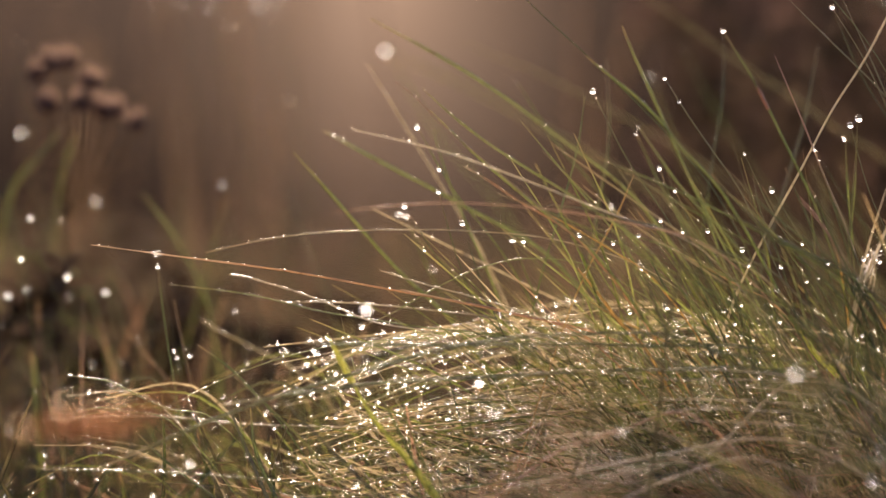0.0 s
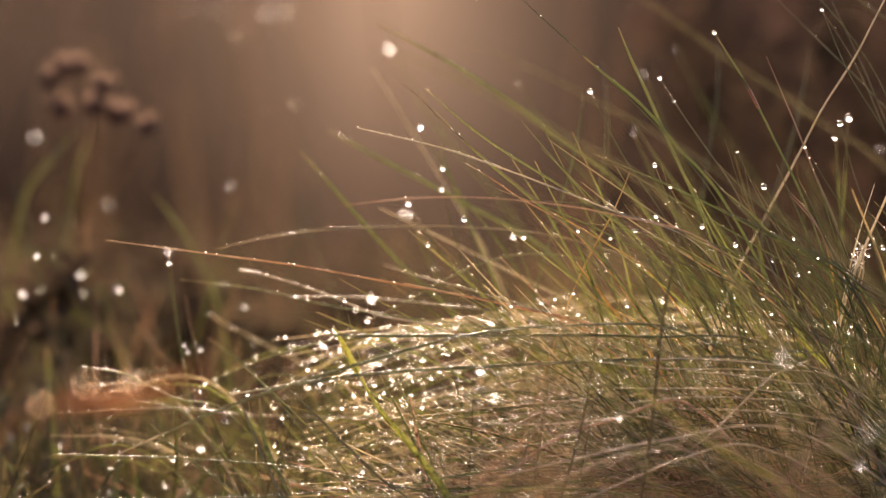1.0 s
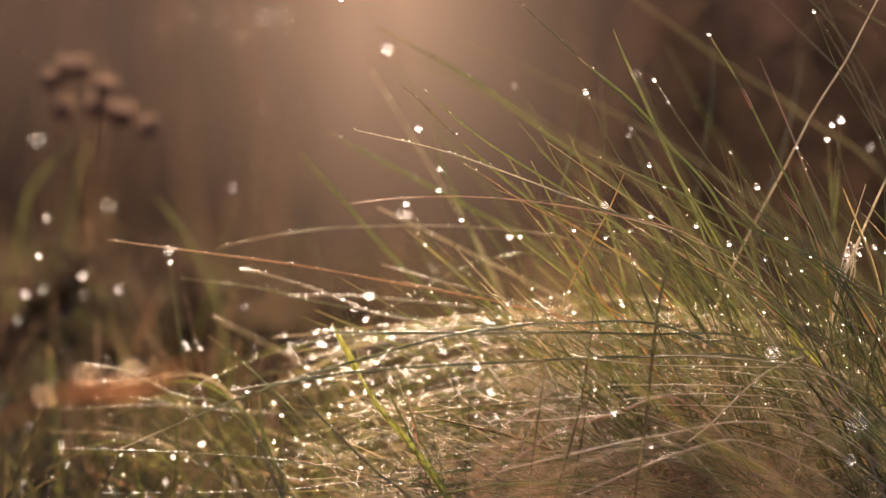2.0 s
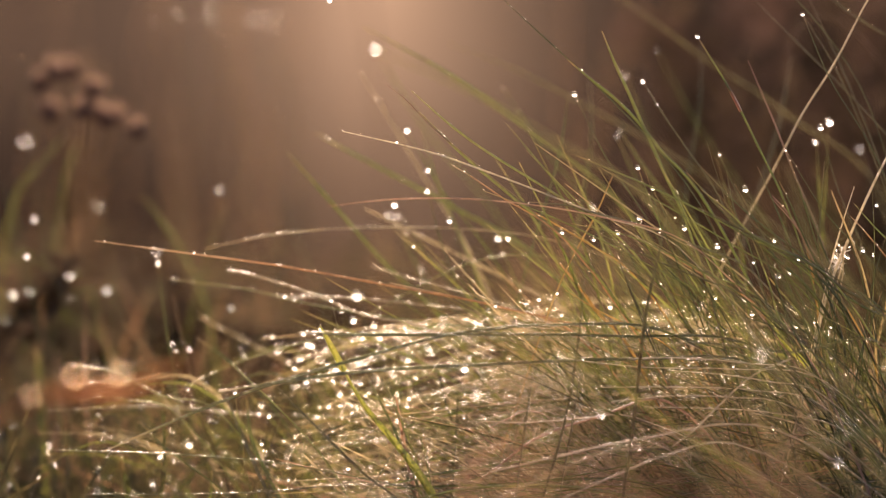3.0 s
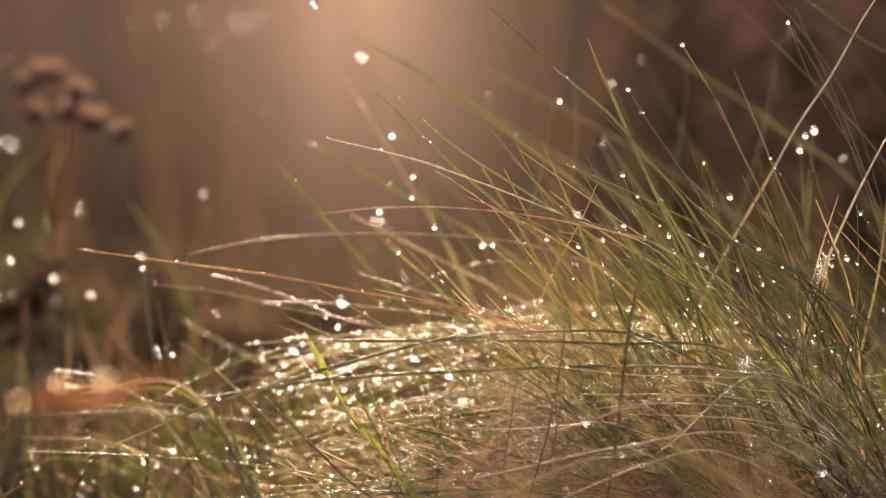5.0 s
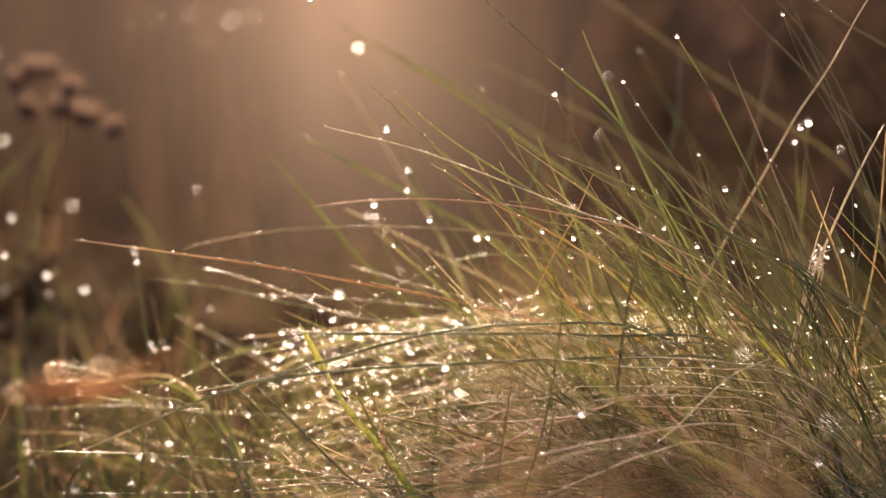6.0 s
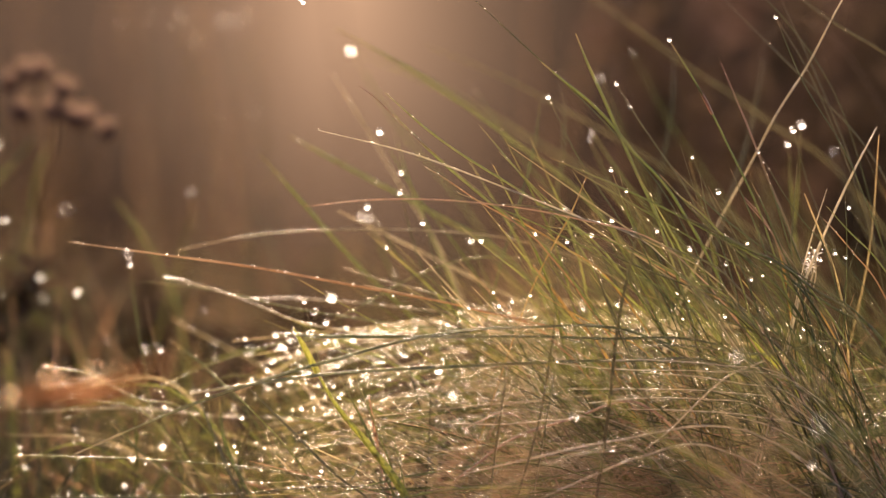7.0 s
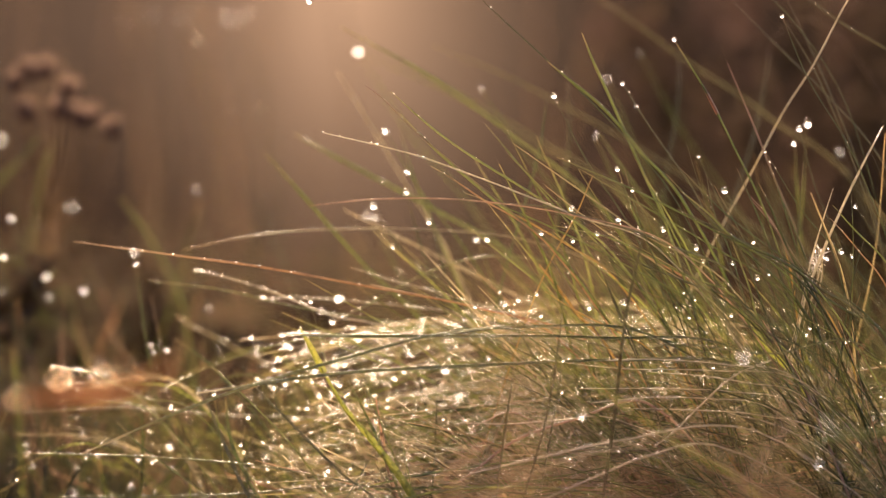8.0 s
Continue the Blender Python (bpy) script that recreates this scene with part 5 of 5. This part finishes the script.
def tall_line(r):
    root = Vector((r.uniform(-0.9, 0.9), r.uniform(1.2, 4.5), 0.0))
    a, length = radians(r.gauss(0, 8)), r.uniform(0.3, 0.8)
    top = root + Vector((math.sin(a) * length, r.uniform(-0.02, 0.02), math.cos(a) * length))
    return [top, root.lerp(top, 0.5) + Vector((r.uniform(-0.02, 0.02), 0, 0)), root], r.uniform(0.003, 0.008)


grass_mass("grass_fan_moss", fan, "moss", 80, 18, right_line, 1.5)
grass_mass("grass_fan_back", fan, "moss", 62, 61, back_line, 0.5)
grass_mass("grass_fan_back_dark", fan, "dark", 52, 62, back_line, 0.5)
grass_mass("grass_fan_thin", fan, "moss", 60, 63, thin_line, 3)
grass_mass("grass_fan_thin_dark", fan, "dark", 54, 64, thin_line, 3)
grass_mass("grass_fan_thin_olive", fan, "olive", 14, 65, thin_line, 3)
grass_mass("grass_fan", fan, "green", 46, 11, fan_line, 4, "fine green blades fanning up, dewy")
grass_mass("grass_fan_olive", fan, "olive", 46, 12, fan_line, 4)
grass_mass("grass_fan_rust", fan, "rust", 6, 14, fan_line, 1)
grass_mass("grass_fan_pale", fan, "straw", 3, 15, fan_line, 2)
grass_mass("grass_lean", fan, "pale", 6, 16, lean_line, 2)
grass_mass("grass_lean_olive", fan, "olive", 24, 17, lean_line, 2)
grass_mass("grass_mat", mat, "olive", 56, 21, mat_line, 30, "combed-over grass mat glittering with dew")
grass_mass("grass_mat_pale", mat, "pale", 62, 22, mat_line, 34)
grass_mass("grass_mat_glossy", mat, "olive", 26, 71, mat_line, 14, "thin glossy wet blades of the mat", arched=0.42)
grass_mass("grass_mat_green", mat, "green", 10, 26, mat_line, 10)
grass_mass("grass_fringe", mat, "olive", 8, 74, fringe_line, 5)
grass_mass("grass_fringe_dark", mat, "dark", 12, 76, fringe_line, 4)
grass_mass("grass_fringe_pale", mat, "pale", 6, 75, fringe_line, 6)
grass_mass("undergrowth", mat, "green", 25, 31, under_line, 3)
grass_mass("undergrowth_olive", mat, "olive", 70, 32, under_line, 3)
grass_mass("thatch", mat, "pale", 180, 33, thatch_line, 5, "tangle of dead pale blades")
grass_mass("thatch_brown", mat, "twig", 60, 34, thatch_line, 3)
grass_mass("grass_mat_front", mat, "olive", 44, 24, front_line, 12, arched=0.5)
grass_mass("grass_mat_front_pale", mat, "pale", 26, 25, front_line, 9, arched=0.5)
grass_mass("grass_mat_front_brown", mat, "twig", 8, 27, front_line, 6)
grass_mass("grass_mat_front_dark", mat, "dark", 10, 28, front_line, 9)
grass_mass("thatch_front", mat, "pale", 180, 35, litter_line, 4)
grass_mass("thatch_front_brown", mat, "twig", 22, 36, litter_line, 3)
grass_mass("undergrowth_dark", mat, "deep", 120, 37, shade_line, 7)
grass_mass("undergrowth_moss", mat, "moss", 50, 38, shade_line, 6)
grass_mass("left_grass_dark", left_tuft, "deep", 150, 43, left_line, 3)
grass_mass("left_grass", left_tuft, "moss", 40, 41, left_line, 2)
grass_mass("left_grass_tall", left_tuft, "moss", 18, 72, left_tall_line, 1)
grass_mass("left_grass_tall_dry", left_tuft, "dry", 12, 73, left_tall_line, 1)
grass_mass("left_grass_olive", left_tuft, "olive", 10, 42, left_line, 1)
# added near blades: out of focus, they lighten the low middle like haze
grass_mass("dead_grass", near, "twig", 24, 45, veil_line, 1, "thin dead brown blades added before the tufts as a soft warm veil")
grass_mass("dead_grass_pale", near, "straw", 16, 49, veil_line, 1)
grass_mass("dead_tangle", left_tuft, "dry", 70, 46, tangle_line, 1, "tangle of thin dead stems")
grass_mass("dead_tangle_pale", left_tuft, "twig", 26, 47, tangle_line, 1)
grass_mass("dead_tangle_green", left_tuft, "green", 20, 48, tangle_line, 1)
meadow = thing("meadow_grass", (0, 1.5, 0), "dry brown and olive meadow grass out of focus", "grass")
grass_mass("dry_grass", meadow, "dry", 500, 51, far_line)
grass_mass("dark_grass", meadow, "deep", 900, 52, far_line)
grass_mass("tall_stems", meadow, "dry", 70, 53, tall_line)

around = thing("meadow_grass", (0, -1.8, 0), "short dry olive meadow grass all round the tuft", "grass")
for k, (tone, count) in enumerate((("dry", 3200), ("olive", 2600), ("moss", 2200), ("twig", 1000))):
    grass_mass("grass_" + tone, around, tone, count, 90 + k, around_line, 0.0, "", 3)


# ---- other plants ----
def lumpy(radius, sx, sz, seed, material, name):
    bm = bmesh.new()
    bmesh.ops.create_icosphere(bm, subdivisions=3, radius=radius)
    for q in bm.verts:
        lump = 1 + 0.4 * noise.noise(q.co * 700 + Vector((seed * 3.1, seed, 0)))
        q.co = Vector((q.co.x * lump * sx, q.co.y * lump * sx, q.co.z * lump * sz))
    for face in bm.faces:
        face.smooth = True
    me = bpy.data.meshes.new(name)
    bm.to_mesh(me)
    bm.free()
    me.materials.append(material)
    return me


def seed_plant():
    """The withered flower cluster: dark cups with tan tufts on thin branches."""
    base = Vector((-0.178, 0.32, 0.0))
    ob = thing("seed_head_plant", base, "withered dark brown flower cluster on a branching stem", "plant")
    r = random.Random(8)
    fork = Vector((-0.1770, 0.3200, 0.1408)) - base
    stem = smooth_line([fork, fork * 0.5 + Vector((0.004, 0, 0)), Vector((0, 0, 0))], 8)
    v, fc, al = [], [], []
    blade_shape(stem, 0.0024, ROUND, 0, v, fc, al, 0.05)
    child("stem", mesh_of("stem", v, fc, STEM, along=al), ob)
    heads = [(-0.1837, 0.3200, 0.2115), (-0.1917, 0.3300, 0.2073), (-0.1642, 0.3100, 0.2034), (-0.1852, 0.3200, 0.1934), (-0.1672, 0.3050, 0.1931), (-0.1598, 0.3200, 0.1903), (-0.1436, 0.3100, 0.1844), (-0.1792, 0.3400, 0.2139), (-0.1549, 0.3300, 0.1918)]
    for k, h in enumerate(heads):
        h = Vector(h) - base
        v, fc, al = [], [], []
        blade_shape(smooth_line([h, h.lerp(fork, 0.5) + Vector((0.002, 0, -0.004)), fork], 5), 0.0008, ROUND, 0, v, fc, al, 0.05)
        branch = child("branch", mesh_of("branch", v, fc, STEM, along=al), ob)
        size = r.uniform(0.0034, 0.0048)
        child("seed_head", lumpy(size, 1.15, 0.75, k, SEED, "seed_head"), branch, h)
        v, fc, al = [], [], []
        for _ in range(22):
            a, lean = r.uniform(0, math.tau), r.uniform(0.1, 1.1)
            end = Vector((math.cos(a) * math.sin(lean), math.sin(a) * math.sin(lean), math.cos(lean))) * size * r.uniform(1.5, 2.5)
            blade_shape(smooth_line([end, end * 0.5 + Vector((0, 0, 0.0004)), Vector((0, 0, 0))], 3), 0.0013, FOLDED, r.uniform(0, 3), v, fc, al)
        child("seed_tuft", mesh_of("seed_tuft", v, fc, TUFT, along=al), branch, h, "tan dried petal tuft")


def dead_leaf():
    """The curled orange leaf that hangs on its stalk in front of the grass: a crumpled trough, lit along its upper rim."""
    line = smooth_line([(-0.1112, -0.26, 0.0863), (-0.1004, -0.26, 0.0918), (-0.0923, -0.26, 0.0961), (-0.0835, -0.26, 0.0972), (-0.0748, -0.26, 0.0975), (-0.0667, -0.26, 0.1010), (-0.0606, -0.26, 0.1031)], 8)
    n = len(line)
    base = Vector((line[0].x - 0.01, line[0].y, 0.0))
    ob = thing("dead_leaf", base, "curled dry orange-brown leaf on a thin stalk, wet with dew", "leaf")
    verts, faces = [], []
    widths = (0.0008, 0.0014, 0.0030, 0.0046, 0.0042, 0.0026, 0.0010)
    profile = ((1.0, 0.0), (0.8, -0.6), (0.4, -1.0), (0.1, -0.98), (-0.1, -0.72), (-0.2, -0.4), (-0.22, -0.12), (-0.12, 0.05), (0.06, 0.04))
    k = len(profile)
    for i, q in enumerate(line):
        f = i / (n - 1) * (len(widths) - 1)
        j = min(int(f), len(widths) - 2)
        w = widths[j] + (widths[j + 1] - widths[j]) * (f - j)
        for m, (y, z) in enumerate(profile):
            lump = 1 + 0.45 * noise.noise((i * 0.31, m * 0.55, 2.2)) + 0.22 * noise.noise((i * 0.9, m * 1.3, 5.0))
            verts.append(q - base + Vector((0.0012 * noise.noise((i * 0.6, m * 0.7, 8.0)), y * w * lump, z * w * lump)))
    for i in range(n - 1):
        for m in range(k - 1):
            p = i * k + m
            faces.append((p, p + 1, p + k + 1, p + k))
    leaf = child("leaf_blade", mesh_of("leaf_blade", verts, faces, LEAF), ob)
    v, fc, al = [], [], []
    blade_shape([q - base + Vector((0, 0, -0.0004)) for q in line[4:-4]], 0.0010, ROUND, 0, v, fc, al, 0.1)
    child("midrib", mesh_of("midrib", v, fc, STEM, along=al), ob)
    v, fc, al = [], [], []
    foot = line[0] - base
    blade_shape(smooth_line([foot + Vector((0.004, 0, 0.002)), foot * 0.6 + Vector((-0.012, 0, 0)), Vector((0, 0, 0))], 8), 0.0016, ROUND, 0, v, fc, al, 0.05)
    child("stalk", mesh_of("stalk", v, fc, STEM, along=al), ob)
    # orange drops painting the leaf's sun glints
    tinted = ball_mesh("tinted_drop", 3, 0.88, 0.0, AMBER)
    for at, size in (((-0.0872, -0.2610, 0.0994), 0.00100), ((-0.0764, -0.2610, 0.0999), 0.00090), ((-0.0972, -0.2610, 0.0945), 0.00075), ((-0.0826, -0.2610, 0.0986), 0.00050), ((-0.0704, -0.2610, 0.1002), 0.00050)):
        d = child("dew_drop", tinted, leaf, Vector(at) - base)
        d.scale = (size,) * 3


def fluff_tuft():
    """A wisp of white seed fluff caught between the blades."""
    base = Vector((0.1372, 0.0170, 0.1235))
    ob = thing("seed_fluff", base, "wisp of white seed fluff caught in the wet blades", "fluff")
    r = random.Random(12)
    for name, at, reach in (("tuft", Vector((0, 0, 0)), 0.0042), ("tuft", Vector((0.0022, 0.001, 0.0040)), 0.0036), ("tuft", Vector((-0.0030, 0, -0.0046)), 0.0030)):
        v, fc, al = [], [], []
        for _ in range(26):
            a, lean = r.uniform(0, math.tau), r.uniform(0.0, 1.5)
            end = Vector((math.cos(a) * math.sin(lean), math.sin(a) * math.sin(lean), math.cos(lean) * r.choice((1, 1, -1)))) * reach * r.uniform(0.5, 1.1)
            blade_shape(smooth_line([end, end * 0.5 + Vector((0.0004, 0, 0.0003)), Vector((0, 0, 0))], 3), 0.00016, FOLDED, r.uniform(0, 3), v, fc, al)
        child(name, mesh_of(name, v, fc, FLUFF, along=al), ob, at)


def dry_shrub(at, seed, spread, label, high=0.42, leaf=1.0, material=WITHERED, stems=9, group="shrubs behind the grass"):
    """A withered shrub far out of focus: leaning stems, each with its own brown leaves."""
    r = random.Random(seed)
    base = Vector(at)
    ob = thing("dry_shrub", base, label, "shrub", group)
    for _ in range(stems):
        foot = Vector((r.uniform(-0.06, 0.06), r.uniform(-0.08, 0.08), 0.0))
        top = foot + Vector((r.uniform(-1, 1) * spread, r.uniform(-0.1, 0.1), r.uniform(0.52, 1.0) * high))
        line = smooth_line([top, foot.lerp(top, 0.5) + Vector((r.uniform(-0.03, 0.03), 0, 0.03)), foot], 8)
        v, fc, al = [], [], []
        blade_shape(line, 0.005 * leaf, ROUND, 0, v, fc, al, 0.5)
        stem = child("stem", mesh_of("stem", v, fc, STEM, along=al), ob)
        v, fc, al = [], [], []
        for q in line[:-4]:
            for _ in range(2):
                a, up, length = r.uniform(0, math.tau), r.uniform(-0.5, 0.9), r.uniform(0.02, 0.045) * leaf
                end = q + Vector((math.cos(a), math.sin(a), up)).normalized() * length
                mid = q.lerp(end, 0.5) + Vector((0, 0, r.uniform(0, 0.006)))
                blade_shape(smooth_line([end, mid, q], 3), r.uniform(0.012, 0.022) * leaf, BROAD, r.uniform(0, 3), v, fc, al, 0.6)
        tagged(child("foliage", mesh_of("foliage", v, fc, material, along=al), stem, None, "brown withered leaves"), kind="stuff")
    return ob


seed_plant()
dead_leaf()
fluff_tuft()
dry_shrub((0.36, 0.95, 0.0), 61, 0.16, "withered brown shrub blurred behind the grass tuft")
dry_shrub((0.27, 1.40, 0.0), 62, 0.13, "thin withered brown shrub blurred far behind the grass")
for k, (x, y, high) in enumerate(((-0.21, 0.34, 0.12), (-0.15, 0.44, 0.11), (-0.25, 0.50, 0.15), (-0.09, 0.56, 0.10), (-0.19, 0.62, 0.13))):
    dry_shrub((x, y, 0.0), 70 + k, 0.05, "low dark brown herb with small withered leaves, out of focus", high, 0.42, HERB, 8, "dark herbs behind the grass")
for k, (x, y, high) in enumerate(((0.225, 0.68, 0.36), (0.30, 0.76, 0.36))):
    dry_shrub((x, y, 0.0), 80 + k, 0.06, "dark brown withered herb close behind the grass tuft", high, 0.5, HERB, 15, "dark herbs behind the grass")


def sway(name, rows):
    """The blade nods about its root: seconds and degrees."""
    ob = SWAYING[name]
    at = Matrix.Translation(ob.location)
    walk(ob, [(t, at @ pose(0, 0, 0, 0, a, 0)) for t, a in rows])


def slide(name, rows):
    """The blade is drawn aside by the air: seconds and millimetres along x and z."""
    ob = SWAYING[name]
    at = Vector(ob.location)
    walk(ob, [(t, Matrix.Translation(at + Vector((x, 0, z)) * 0.001)) for t, x, z in rows])


def motions():
    sway("stalk", [(0.0, 0), (3.5, 0), (4.0, 0.47), (4.5, 0.9), (6.0, 1.47), (6.5, -0.26), (7.0, 0), (8.0, 0)])
    slide("wet", [(0.0, 0, 0), (3.5, 0, 0), (4.5, 0, 0), (6.0, -1.4, 0.1), (6.5, 1.0, 1.4), (7.0, -13.5, -2.0), (7.5, -12.3, -3.4), (8.0, -4.2, 0.2)])
    sway("pale", [(0.0, 0.10), (0.5, 0.23), (1.0, 0.11), (1.5, -0.03), (3.0, -0.08), (3.5, 0.00), (4.0, -0.33), (4.5, -0.30), (6.0, 0.22), (6.5, 0.33), (7.0, 0.17), (7.5, 0.05), (8.0, -0.08)])
    sway("thin", [(0.0, -0.09), (0.5, -0.01), (1.0, 0.05), (1.5, 0.03), (3.0, -0.01), (3.5, 0.00), (4.0, -0.19), (4.5, -0.23), (6.0, -0.19), (6.5, 0.11), (7.0, 0.09), (7.5, 0.18), (8.0, 0.16)])
    sway("rust", [(0.0, 0.05), (0.5, 0.07), (1.0, 0.09), (1.5, 0.06), (3.0, 0.00), (3.5, 0.00), (4.0, -0.29), (4.5, -0.31), (6.0, -0.00), (6.5, 0.19), (7.0, 0.04), (7.5, -0.18), (8.0, 0.03)])
    sway("near", [(0.0, -0.04), (1.0, -0.04), (1.5, -0.05), (3.0, -0.03), (3.5, 0.00), (4.0, -0.14), (4.5, -0.07), (6.0, 0.22), (6.5, 0.18), (7.0, 0.16), (7.5, 0.18), (8.0, 0.04)])
    sway("tall", [(0.0, 0.05), (0.5, 0.04), (1.0, -0.10), (1.5, -0.02), (3.0, -0.04), (3.5, 0.00), (4.0, 0.04), (4.5, -0.03), (6.0, -0.13), (6.5, -0.03), (7.0, -0.21), (7.5, -0.50), (8.0, -0.34)])
    sway("low", [(0.0, -0.21), (0.5, -0.19), (1.0, -0.07), (1.5, 0.02), (3.0, -0.01), (3.5, 0.00), (4.0, 0.41), (4.5, 0.31), (6.0, -0.12), (6.5, -0.26), (7.0, -0.22), (7.5, -0.16), (8.0, -0.09)])


motions()
